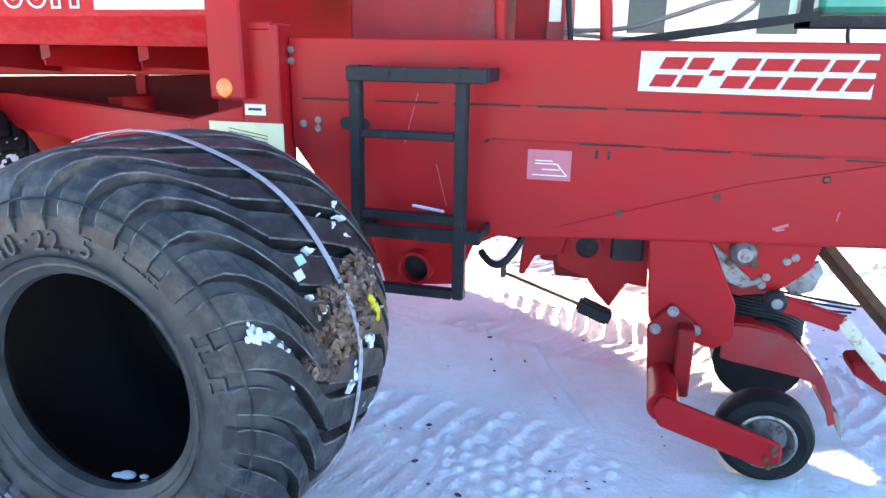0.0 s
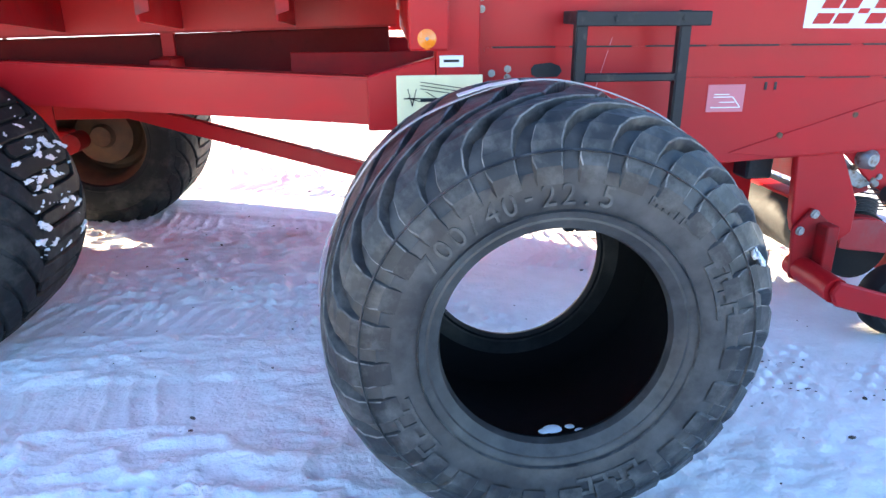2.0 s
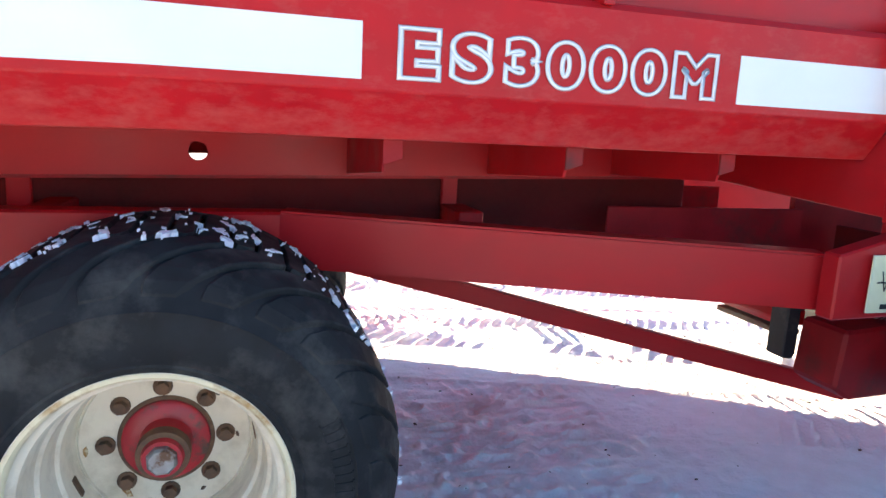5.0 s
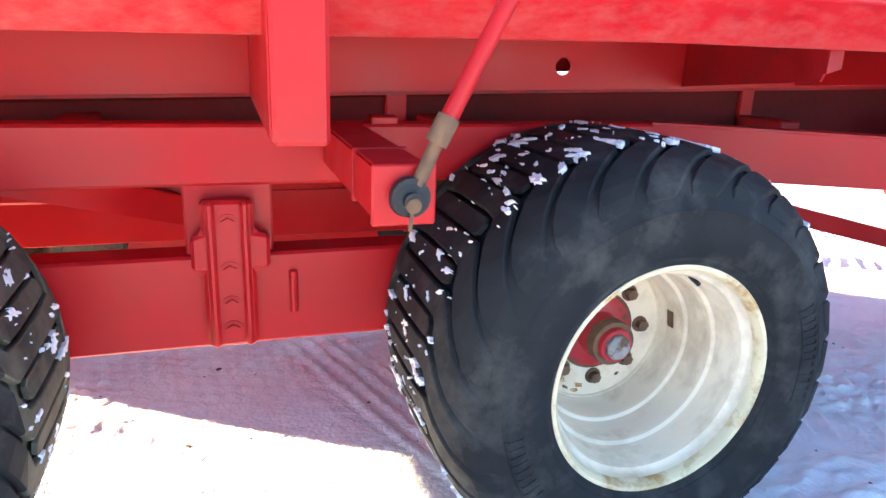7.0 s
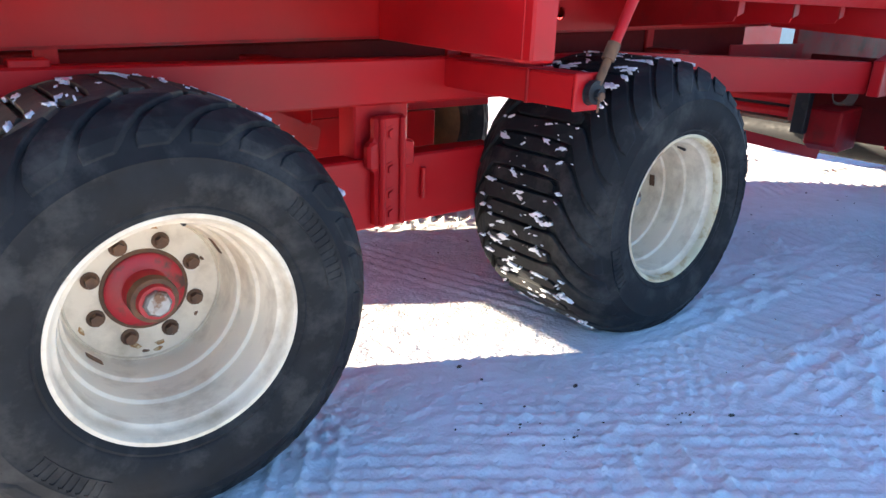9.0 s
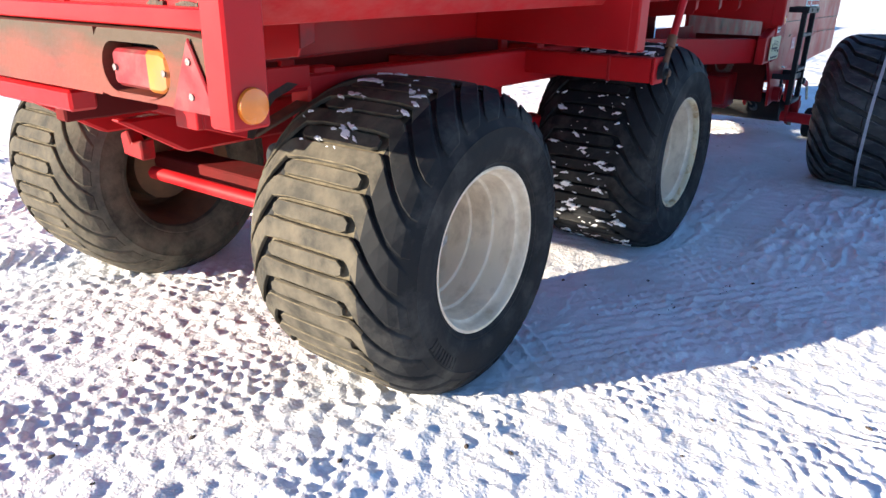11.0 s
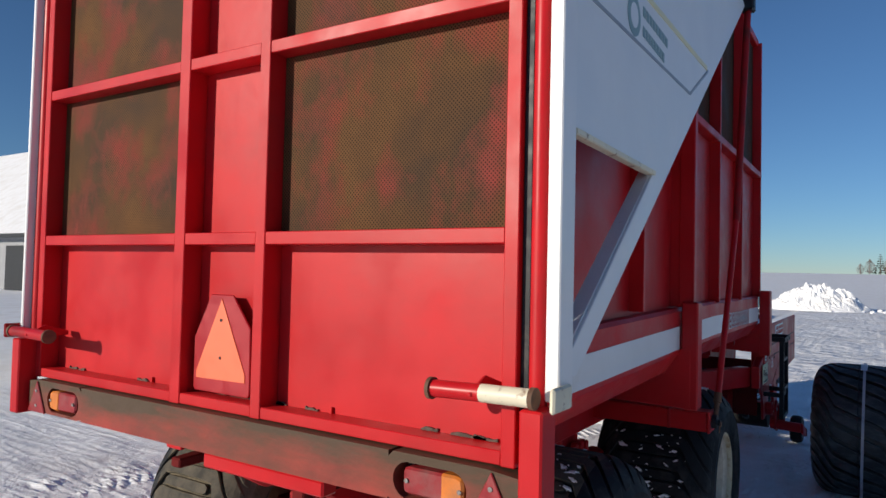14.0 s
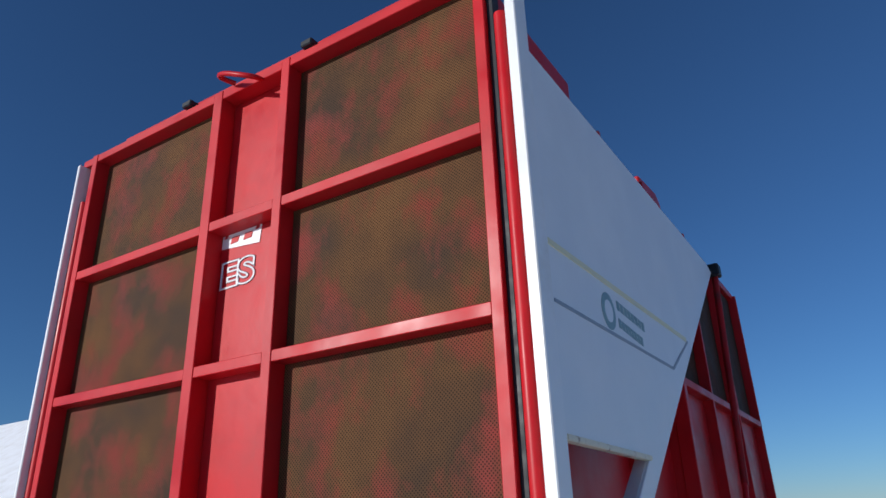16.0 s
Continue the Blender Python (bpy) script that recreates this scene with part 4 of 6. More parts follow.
    # cross bearers that stick out under the floor
    for x in (-0.655, 2.53, 3.03, 3.52):
        low = 1.262 - (0.05 if x < 0 else 0)
        prof = [(f(-0.055), 1.356), (f(-0.062), low + 0.035), (f(-0.05), low), (f(0.544), under(x) + 0.012), (f(0.544), 1.356)]
        bearer = part("cross_bearer", slab(prof, "x", (x, x + 0.008), 0.001), DARK_RED if 2.4 < x < 2.6 else RED, wagon, "thin cross bearer with a stained face" if 2.4 < x < 2.6 else "thin folded cross bearer")
        part("bearer_flange", slab([(x, 1.356), (x + 0.05, 1.356), (x + 0.05, low + 0.035), (x, low + 0.02)], "y", span(f(-0.066), f(-0.058)), 0.001), DARK_RED, bearer)
part("front_wall", box((4.02, -0.12, 1.3), (4.06, mirrored(-0.12), 4.05), 0.004), RED, wagon)
part("body_roof", slab([(-0.915, 4.265), (0.112, 4.262), (0.125, 4.25), (0.122, 4.127), (-0.915, 4.115)], "y", (-0.135, mirrored(-0.135)), 0.006), RED, wagon)
part("roof_block", slab([(1.30, 4.07), (1.30, 4.21), (1.70, 4.24), (1.80, 4.17), (1.80, 4.07)], "y", (-0.14, -0.04), 0.01), RED, wagon)
part("white_stripe", sagged(box((1.168, SIDE - 0.003, 1.478), (2.45, SIDE + 0.005, 1.602), 0)), WHITE, wagon, "white painted stripe on the skirt")
part("white_stripe", box((3.445, SIDE - 0.003, 1.478), (3.985, SIDE + 0.005, 1.602), 0), WHITE, wagon, "white painted stripe on the skirt")
part("white_stripe", sagged(box((-0.90, SIDE - 0.003, 1.478), (1.055, SIDE + 0.005, 1.602), 0)), WHITE, wagon, "white painted stripe on the skirt")
for sign, x, wide in (("E", 2.582, 0.095), ("S", 2.706, 0.10), ("3", 2.835, 0.092), ("0", 2.945, 0.098), ("0", 3.06, 0.098), ("0", 3.175, 0.098), ("M", 3.31, 0.125)):
    lettering("model_letter", sign, 0.1, WHITE, wagon, facing_side(x, SIDE - 0.003, 1.541), "white outlined letter", fit=(wide * 1.1, 0.12), outline=0.0040, bold=0.0065)
for x, y, z, mat in ((1.53, SIDE - 0.002, 1.468, DARK_RED),):
    part("scuff_mark", rod((x, y, z), (x, y + 0.006, z), 0.009, 12), mat, wagon)
reflector = part("side_reflector", lathe([(0.0, -0.014), (0.02, -0.013), (0.036, -0.008), (0.038, 0.0)], 28, (4.052, -0.279, 1.204)), ORANGE, wagon, "round orange side reflector", True)
bolt((4.052, -0.292, 1.204), (0, -1, 0), 0.004, 0.003, STEEL, reflector, "screw")

# rear door
DOOR, BACK = -1.01, -0.918
part("door_panel", box((BACK, -0.19, 1.3), (BACK + 0.015, 2.40, 4.14), 0), RED, wagon, "red rear door sheet")
for y0, y1 in ((-0.225, -0.178), (0.828, 0.881), (1.30, 1.365), (2.388, 2.436)):
    part("door_bar", box((DOOR, y0, 1.29), (BACK, y1, 4.15), 0.003), RED, wagon)
columns = ((-0.178, 0.828), (0.881, 1.30), (1.365, 2.388))
for n, (y0, y1) in enumerate(columns):
    for z in (1.965, 2.69, 3.38):
        part("door_rail", box((DOOR + 0.003, y0, z - 0.024), (BACK, y1, z + 0.024), 0.003), RED, wagon)
    part("door_rail", box((DOOR + 0.003, y0, 4.10), (BACK, y1, 4.147), 0.003), RED, wagon)
    part("door_rail", box((DOOR + 0.003, y0, 1.292), (BACK, y1, 1.335), 0.003), RED, wagon)
    if n != 1:
        for z0, z1 in ((1.99, 2.665), (2.715, 3.355), (3.405, 4.10)):
            part("screen", box((BACK - 0.012, y0 + 0.003, z0), (BACK - 0.004, y1 - 0.003, z1), 0), SCREEN, wagon, "brown stained perforated sheet")
for y0, y1 in ((-0.335, -0.227), (2.438, 2.535)):
    part("door_rail", box((DOOR + 0.005, y0, 4.098), (BACK, y1, 4.145), 0.003), RED, wagon, "end of the top door rail")
for y in (0.71, 1.57):
    part("hinge_pad", box((-1.03, y - 0.035, 4.150), (-0.96, y + 0.035, 4.185), 0.006), BLACK, wagon)
pipe([(-1.0, 1.22, 4.165), (-1.08, 1.26, 4.17), (-1.12, 1.18, 4.14), (-1.11, 1.05, 4.08), (-1.06, 0.99, 4.07), (-1.01, 1.02, 4.10)], 0.013, "lifting_eye", RED, wagon, "red lifting eye")
# black strips put in for the shade of the gaps beside the door
part("door_gap", box((-0.985, -0.252, 1.3), (-0.93, -0.228, 4.12), 0), BLACK, wagon, "black strip filling the shaded gap beside the door")
part("door_gap", box((-0.985, 2.438, 1.3), (-0.93, 2.460, 4.09), 0), BLACK, wagon)
# dirt caught on the lower door rail
rng = random.Random(17)
for k in range(16):
    y, w = rng.uniform(-0.15, 2.35), rng.uniform(0.04, 0.16)
    pts = [(y + w * (i / 5 - 0.5), 1.3355 + rng.uniform(0.003, 0.012)) for i in range(6)]
    part("rail_dirt", slab(pts + [(y + w / 2, 1.334), (y - w / 2, 1.334)], "x", (BACK - 0.009, BACK - 0.0005), 0), SOIL, wagon, "dirt caught on the rail" if k == 0 else "")
# warning triangle, decals
tri = [(1.175, 1.742), (1.045, 1.742), (0.942, 1.615), (0.937, 1.36), (0.947, 1.347), (1.262, 1.347), (1.272, 1.358), (1.272, 1.565)]
sign = part("warning_triangle", slab([(y, z) for y, z in tri], "x", (-0.964, -0.954), 0.003), SIGN_RED, wagon, "slow vehicle triangle, red edge and orange middle")
part("triangle_middle", slab([(1.107, 1.725), (0.962, 1.435), (0.962, 1.404), (1.250, 1.400), (1.250, 1.430)], "x", (-0.9675, -0.964), 0.0005), BRIGHT, sign, "fluorescent orange triangle")
part("sign_spacer", box((-0.955, 1.06, 1.40), (BACK + 0.002, 1.15, 1.68), 0.002), BLACK, sign, "dark holder behind the triangle")
for z in (1.64, 1.49):
    bolt((-0.9675, 1.106, z), (-1, 0, 0), 0.004, 0.002, BLACK, sign, "screw")
logo = part("maker_decal", slab([(1.298, 3.290), (1.294, 3.43), (1.027, 3.42), (1.042, 3.267)], "x", (BACK - 0.0035, BACK - 0.001), 0), WHITE, wagon, "white maker decal with red shapes")
for y0, y1, z0, z1 in ((1.24, 1.22, 3.312, 3.328), (1.195, 1.145, 3.278, 3.310), (1.195, 1.145, 3.330, 3.36), (1.108, 1.055, 3.278, 3.310), (1.108, 1.055, 3.330, 3.36), (1.03, 1.01, 3.312, 3.328)):
    y0, y1, z0, z1 = y0 + 0.042, y1 + 0.042, z0 + 0.026, z1 + 0.026
    part("logo_bar", slab([(y0, z0), (y1, z0 + 0.002), (y1 - 0.008, z1), (y0 - 0.008, z1)], "x", (BACK - 0.0055 - 0.01 * abs(y0 - 1.2), BACK - 0.0035), 0), RED, logo)
lettering("model_letters", "ES", 0.1, WHITE, wagon, facing_rear(BACK - 0.003, 1.172, 3.15), "white outlined letters", fit=(0.235, 0.142), outline=0.0036, bold=0.0045)

# bumper, lights, corner posts, latch handles
def slotted_plate(y0, y1, z0, z1, cy, cz, half, r, x0, x1):
    """A plate across x with a long round-ended opening."""
    bm = bmesh.new()
    rows = []
    for k in range(40):
        a = 2 * math.pi * (k + 0.5) / 40
        c, w = math.cos(a), math.sin(a)
        inner = (cy + (half if c > 0 else -half) + r * c, cz + r * w)
        t = min(((y1 - cy) if c > 0 else (cy - y0)) / max(abs(c), 1e-6), ((z1 - cz) if w > 0 else (cz - z0)) / max(abs(w), 1e-6))
        outer = (cy + t * c, cz + t * w)
        rows.append([bm.verts.new((x, *p)) for x, p in ((x0, outer), (x0, inner), (x1, inner), (x1, outer))])
    for p, q in zip(rows, rows[1:] + rows[:1]):
        for i in range(4):
            bm.faces.new((p[i], p[(i + 1) % 4], q[(i + 1) % 4], q[i]))
    return bm


part("bumper", box((-1.045, 0.20, 1.134), (-0.95, mirrored(0.20), 1.287), 0), DIRTY_RED, wagon, "dirt stained rear bumper beam")
for f in (straight, mirrored):
    y0, y1 = span(f(-0.255), f(0.20))
    part("bumper_end", slotted_plate(y0, y1, 1.134, 1.287, f(0.046), 1.204, 0.078, 0.056, -1.045, -0.95), DIRTY_RED, wagon, "dirt stained bumper end with a lamp opening")
    y0, y1 = span(f(-0.10), f(0.195))
    # black sheet stands in for the shade at the back of the recess
    part("lamp_recess", box((-0.975, y0, 1.13), (-0.955, y1, 1.27), 0), BLACK, wagon)
    lamp = part("tail_lamp", slab([(f(-0.05), 1.158), (f(0.135), 1.160), (f(0.146), 1.170), (f(0.146), 1.234), (f(0.135), 1.244), (f(-0.05), 1.244), (f(-0.070), 1.236), (f(-0.074), 1.202), (f(-0.070), 1.168)], "x", (-1.040, -0.976), 0.008), LENS_RED, wagon, "red and amber tail lamp, faded")
    part("amber_lens", slab([(f(-0.0505), 1.156), (f(0.008), 1.156), (f(0.008), 1.246), (f(-0.0505), 1.246), (f(-0.072), 1.238), (f(-0.076), 1.202), (f(-0.072), 1.166)], "x", (-1.0425, -0.99), 0.008), AMBER, lamp, "amber indicator lens")
    for y in (-0.062, 0.130):
        bolt((-1.0425, f(y), 1.202), (-1, 0, 0), 0.005, 0.002, STEEL, lamp, "screw")
    refl = part("rear_triangle", slab([(f(-0.172), 1.283), (f(-0.25), 1.132), (f(-0.095), 1.132)], "x", (-1.054, -1.046), 0.003), LENS_RED, wagon, "red triangular reflector")
    for z in (1.165, 1.235):
        bolt((-1.054, f(-0.172), z), (-1, 0, 0), 0.005, 0.002, STEEL, refl, "screw")
    post = part("corner_post", box((-1.092, *span(f(-0.345), f(-0.275))[:1], 1.118), (-0.996, span(f(-0.345), f(-0.275))[1], 1.48), 0.006), RED, wagon)
    beside = f(-0.283) if f is straight else 2.482
    part("corner_tube", rod((-0.985, beside, 1.3), (-0.985, beside, 3.86), 0.026, 18), RED, wagon, "red upright tube with rounded top", True)
    part("corner_angle", box((-0.99, *span(f(-0.322), f(-0.312))[:1], 1.47), (-0.90, span(f(-0.322), f(-0.312))[1], 3.9), 0.002), RED, wagon)
    side = part("corner_reflector", lathe([(0.0, -0.012), (0.018, -0.011), (0.034, -0.007), (0.036, 0.0)], 24, (-1.041, f(-0.346), 1.164)) if f is straight else lathe([(0.0, 0.012), (0.018, 0.011), (0.034, 0.007), (0.036, 0.0)], 24, (-1.041, f(-0.346), 1.164)), ORANGE, wagon, "round orange reflector", True)
    inner = -0.33 if f is straight else -0.350
    white = part("white_post", box((-1.045, *span(f(-0.372), f(inner))[:1], 1.50), (-0.945, span(f(-0.372), f(inner))[1], 4.10), 0.004), WHITE, wagon, "white painted corner post")
    part("side_flap", slab([(-0.944, 3.685), (1.87, 3.685), (2.0, 3.655), (-0.90, 1.56), (-0.944, 1.56), (-0.944, 1.635), (-0.115, 2.265), (-0.944, 2.275)], "y", span(f(-0.366), f(-0.350)), 0.003), FLAP_WHITE, wagon, "white painted side flap with scuffs")
    part("flap_flange", beam((-0.935, f(-0.330), 1.648), (-0.118, f(-0.330), 2.262), 0.006, 0.05, 0.001, up=(0, 1, 0)), FLAP_WHITE, wagon, "folded inner edge of the white strut")
    part("flap_edge", beam((-0.94, f(-0.355), 2.27), (-0.11, f(-0.355), 2.258), 0.035, 0.02, 0.003), RUSTY_WHITE, wagon, "rusty lower edge of the flap")
    part("flap_crease", beam((-0.94, f(-0.3675), 2.905), (0.83, f(-0.3675), 2.925), 0.006, 0.022, 0.001), CREAM, wagon, "yellowed strip on the flap")
    part("flap_line", beam((-0.93, f(-0.3675), 2.70), (0.47, f(-0.3675), 2.71), 0.003, 0.013, 0), LINE_GREY, wagon, "thin grey painted line")
    part("flap_line", beam((0.47, f(-0.3675), 2.71), (0.86, f(-0.3675), 2.92), 0.003, 0.013, 0), LINE_GREY, wagon)
    handle = part("latch_handle", rod((-1.10, f(0.005), 1.510), (-1.10, f(-0.163), 1.514), 0.026, 18), RED, wagon, "red latch tube", True)
    part("grip", rod((-1.10, f(-0.163), 1.514), (-1.10, f(-0.318), 1.516), 0.0265, 18), RUSTY_WHITE if f is straight else DARK_RED, handle, "chipped yellow-white tube" if f is straight else "", True)
    part("ring", rod((-1.10, f(-0.316), 1.516), (-1.10, f(-0.330), 1.516), 0.031, 18), RUST, handle, "", True)
    part("ring", rod((-1.10, f(0.012), 1.510), (-1.10, f(0.0), 1.510), 0.033, 18), RUST, handle, "", True)
    part("handle_bracket", slab([(-1.13, 1.515), (-1.04, 1.555), (-0.93, 1.52), (-0.93, 1.50), (-1.13, 1.505)], "y", span(f(-0.145), f(-0.135)), 0.002), RED, handle)
    part("hook_block", box((-1.115, *span(f(-0.39), f(-0.374))[:1], 1.482), (-0.99, span(f(-0.39), f(-0.374))[1], 1.55), 0.006), RUSTY_WHITE if f is straight else DARK_RED, wagon, "chipped white latch block" if f is straight else "")
badge = part("flap_badge", rod((-0.40, -0.3665, 2.79), (-0.40, -0.3685, 2.79), 0.075, 28), TEAL_GREY, wagon, "faded grey-green round badge")
part("badge_middle", rod((-0.40, -0.3685, 2.79), (-0.40, -0.3695, 2.79), 0.045, 24), WHITE, badge)
for z, w in ((2.845, 0.36), (2.77, 0.31)):
    n = 8
    for k in range(n):
        x = -0.29 + w * k / n
        part("badge_letter", slab([(x, z - 0.022 - 0.02 * k / n), (x + w / n * 0.7, z - 0.024 - 0.02 * k / n), (x + w / n * 0.7, z + 0.014 - 0.02 * k / n), (x, z + 0.016 - 0.02 * k / n)], "y", (-0.3685, -0.366), 0), TEAL_GREY, wagon, "faded grey-green lettering bar" if k == 0 else "")

# front side beam and what hangs under it
out = [(4.25, 1.384), (7.6, 1.384), (7.6, 0.80), (6.29, 0.765), (5.45, 0.725), (5.05, 0.70), (4.96, 0.655), (4.90, 0.50), (4.62, 0.47), (4.56, 0.66), (4.34, 0.88), (4.25, 1.0)]
for f in (straight, mirrored):
    side = part("side_beam", slab(out if f is straight else out[:5] + [(4.60, 0.80)] + out[10:], "y", span(f(-0.163), f(-0.14)), 0.005), RED, wagon, "red folded steel side beam")
    part("fold_line", beam((4.27, f(-0.165), 1.16), (7.5, f(-0.165), 1.16), 0.012, 0.014, 0.002), RED, side)
    part("fold_line", beam((5.01, f(-0.165), 1.045), (7.5, f(-0.165), 1.035), 0.012, 0.012, 0.002), RED, side)
    part("lower_sheet", slab([(5.26, 0.755), (5.86, 0.945), (6.24, 1.028), (7.5, 1.03), (7.5, 0.82), (6.29, 0.775), (5.45, 0.735)], "y", span(f(-0.168), f(-0.162)), 0.002), RED, side)
for k in range(11):
    x = 4.30 + 0.29 * k
    part("slit", box((x, -0.1735, 1.1645), (x + 0.235, -0.163, 1.1705), 0), BLACK, side, "dark slit in the fold")
for k in range(8):
    x = 5.32 + 0.27 * k
    part("slit", box((x, -0.1735, 1.0455 - 0.0035 * k), (x + 0.21, -0.163, 1.0505 - 0.0035 * k), 0), BLACK, side)
for x, z in ((5.775, 0.897), (6.087, 0.974), (5.47, 0.82), (4.23 + 0.03, 1.34), (4.26, 1.30), (4.36, 1.09), (4.36, 1.06), (4.30, 1.075)):
    bolt((x, -0.165, z), (0, -1, 0), 0.009, 0.006, RUST if x > 5 else STEEL)
for x in (5.38, 5.42):
    part("slot", box((x - 0.005, -0.1665, 1.0), (x + 0.005, -0.163, 1.03), 0), BLACK, wagon)
part("oval_hole", slab([(4.45, 1.07), (4.47, 1.058), (4.55, 1.06), (4.566, 1.08), (4.555, 1.10), (4.52, 1.112), (4.46, 1.105), (4.448, 1.09)], "y", (-0.1675, -0.163), 0.001), BLACK, wagon, "dark ragged opening")
part("notch", slab([(4.99, 1.035), (5.04, 1.05), (5.03, 1.055), (5.0, 1.048)], "y", (-0.1675, -0.163), 0), BLACK, wagon)
part("front_post", box((4.09, -0.235, 0.885), (4.245, -0.12, 1.43), 0.006), RED, wagon)
part("front_post_foot", slab([(3.84, 1.075), (4.09, 1.14), (4.09, 0.885), (3.84, 0.88)], "y", (-0.225, -0.16), 0.006), RED, wagon)
part("corner_tab", box((4.10, -0.24, 1.40), (4.22, -0.20, 1.44), 0.01), RED, wagon)
plate = part("instruction_plate", box((3.945, -0.2415, 0.905), (4.255, -0.2360, 1.078), 0.001), CREAM, wagon, "cream instruction plate with a wagon drawing")
part("plate_drawing", box((4.03, -0.2440, 0.985), (4.18, -0.2415, 0.998), 0), BLACK, plate)
for x in (4.10, 4.14):
    part("plate_drawing", rod((x, -0.2420, 0.975), (x, -0.2440, 0.975), 0.011, 14), BLACK, plate)
for k in range(3):
    part("plate_drawing", beam((4.03, -0.2430, 1.055 - 0.012 * k), (4.19, -0.2430, 1.03 - 0.012 * k), 0.002, 0.0025, 0), BLACK, plate)
part("plate_drawing", box((3.97, -0.2440, 0.995), (4.03, -0.2415, 0.999), 0), BLACK, plate)
part("plate_drawing", box((4.19, -0.2440, 0.955), (4.235, -0.2415, 0.975), 0), BLACK, plate)
part("plate_text_bar", box((3.995, -0.2440, 0.917), (4.20, -0.2415, 0.931), 0), BLACK, plate)
for a, b in (((3.985, 1.03), (4.0, 0.97)), ((4.0, 0.97), (4.015, 1.03)), ((3.985, 1.0), (4.03, 0.985)), ((4.03, 1.055), (4.03, 1.03)), ((4.19, 1.03), (4.19, 1.005)), ((4.05, 1.02), (4.10, 0.99))):
    part("plate_drawing", beam((a[0], -0.243, a[1]), (b[0], -0.243, b[1]), 0.002, 0.0025, 0), BLACK, plate)
stick = part("small_sticker", box((4.10, -0.2385, 1.105), (4.185, -0.235, 1.145), 0.001), WHITE, wagon, "small white sticker with a black drawing")
part("sticker_drawing", box((4.115, -0.2405, 1.122), (4.17, -0.2385, 1.131), 0), BLACK, stick)
decal = part("maker_decal", slab([(5.495, 1.228), (6.168, 1.222), (6.172, 1.352), (5.495, 1.352)], "y", (-0.1655, -0.163), 0), SILVER, wagon, "silver maker decal with slanted red shapes")
x = 5.525
for w in (0.075, 0.07, 0.045, 0.075, 0.085, 0.09, 0.07, 0.07):
    bars = ((0, 0.4, 0.9, 0.6),) if w < 0.05 else ((0.02, 0, 0.94, 0.42), (0.02, 0.60, 0.94, 1))
    for x0, z0, x1, z1 in bars:
        zz = (1.243 + 0.092 * z0, 1.243 + 0.092 * z1)
        sh = (0.045 * z0, 0.045 * z1)
        part("logo_bar", slab([(x + w * x0 + sh[0], zz[0]), (x + w * x1 + sh[0], zz[0]), (x + w * x1 + sh[1], zz[1]), (x + w * x0 + sh[1], zz[1])], "y", (-0.1685 - 0.0004 * bars.index((x0, z0, x1, z1)), -0.1655), 0), RED, decal)
    x += w + 0.008
pict = part("pictogram", box((5.148, -0.1655, 0.918), (5.298, -0.163, 1.022), 0), PINK, wagon, "pale red pictogram sticker with white lines")
for a, b in (((5.165, 0.935), (5.285, 0.935)), ((5.165, 0.935), (5.165, 1.0)), ((5.175, 0.975), (5.25, 0.975)), ((5.25, 0.975), (5.285, 0.935)), ((5.20, 0.955), (5.26, 0.955)), ((5.175, 0.985), (5.235, 0.985)), ((5.205, 0.935), (5.205, 0.97))):
    part("pictogram_line", beam((a[0], -0.1665, a[1]), (b[0], -0.1665, b[1]), 0.002, 0.0035, 0), WHITE, pict)

# scrapes in the paint
for a, b, thick in (((5.955, 0.803), (6.0, 0.822), 0.009), ((5.965, 0.799), (5.99, 0.806), 0.006), ((6.135, 0.845), (6.14, 0.875), 0.004), ((6.30, 0.82), (6.315, 0.86), 0.004), ((4.75, 1.2), (4.70, 1.02), 0.0025), ((4.82, 0.95), (4.86, 0.80), 0.0025)):
    part("scrape_mark", beam((a[0], -0.1685, a[1]), (b[0], -0.1685, b[1]), 0.0012, thick, 0), PINK, wagon, "pale scrape in the paint")

# ladder
ladder = new("ladder")
ladder.parent = wagon
ladder["label"] = "black steel access ladder"
for x in (4.56, 4.93):
    part("ladder_leg", beam((x + 0.02, -0.325, 0.505), (x + 0.02, -0.325, 1.295), 0.042, 0.04, 0.005, up=(0, 1, 0)), BLACK, ladder)
for x0, x1, z, h, d in ((4.60, 4.93, 1.07, 0.028, 0.036), (4.60, 4.93, 0.79, 0.03, 0.05), (4.60, 4.93, 0.522, 0.03, 0.05)):
    part("rung", box((x0, -0.325 - d / 2, z - h / 2), (x1, -0.325 + d / 2, z + h / 2), 0.004), BLACK, ladder)
part("top_bar", box((4.555, -0.356, 1.243), (5.035, -0.3475, 1.291), 0.003), BLACK, ladder)
part("lower_bar", box((4.58, -0.33, 0.705), (5.02, -0.32, 0.755), 0.003), BLACK, ladder)
for x, z in ((4.57, 1.27), (5.03, 1.27), (5.015, 0.73), (4.59, 0.73)):
    part("stay", box((x - 0.008, -0.335, z - 0.022), (x + 0.008, -0.16, z + 0.022), 0.003), BLACK, ladder)
for x in (4.70, 4.94):
    bolt((x, -0.357, 1.268), (0, -1, 0), 0.009, 0.005, BLACK, ladder)
tube = part("lower_tube", lathe([(0.052, -0.06), (0.064, -0.06), (0.064, 0.0), (0.052, 0.0)], 28, (4.755, -0.165, 0.565), closed=True), RED, wagon, "", True)
# black disc in place of the shade inside the tube
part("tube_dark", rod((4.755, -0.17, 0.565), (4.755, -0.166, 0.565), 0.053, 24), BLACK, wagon)
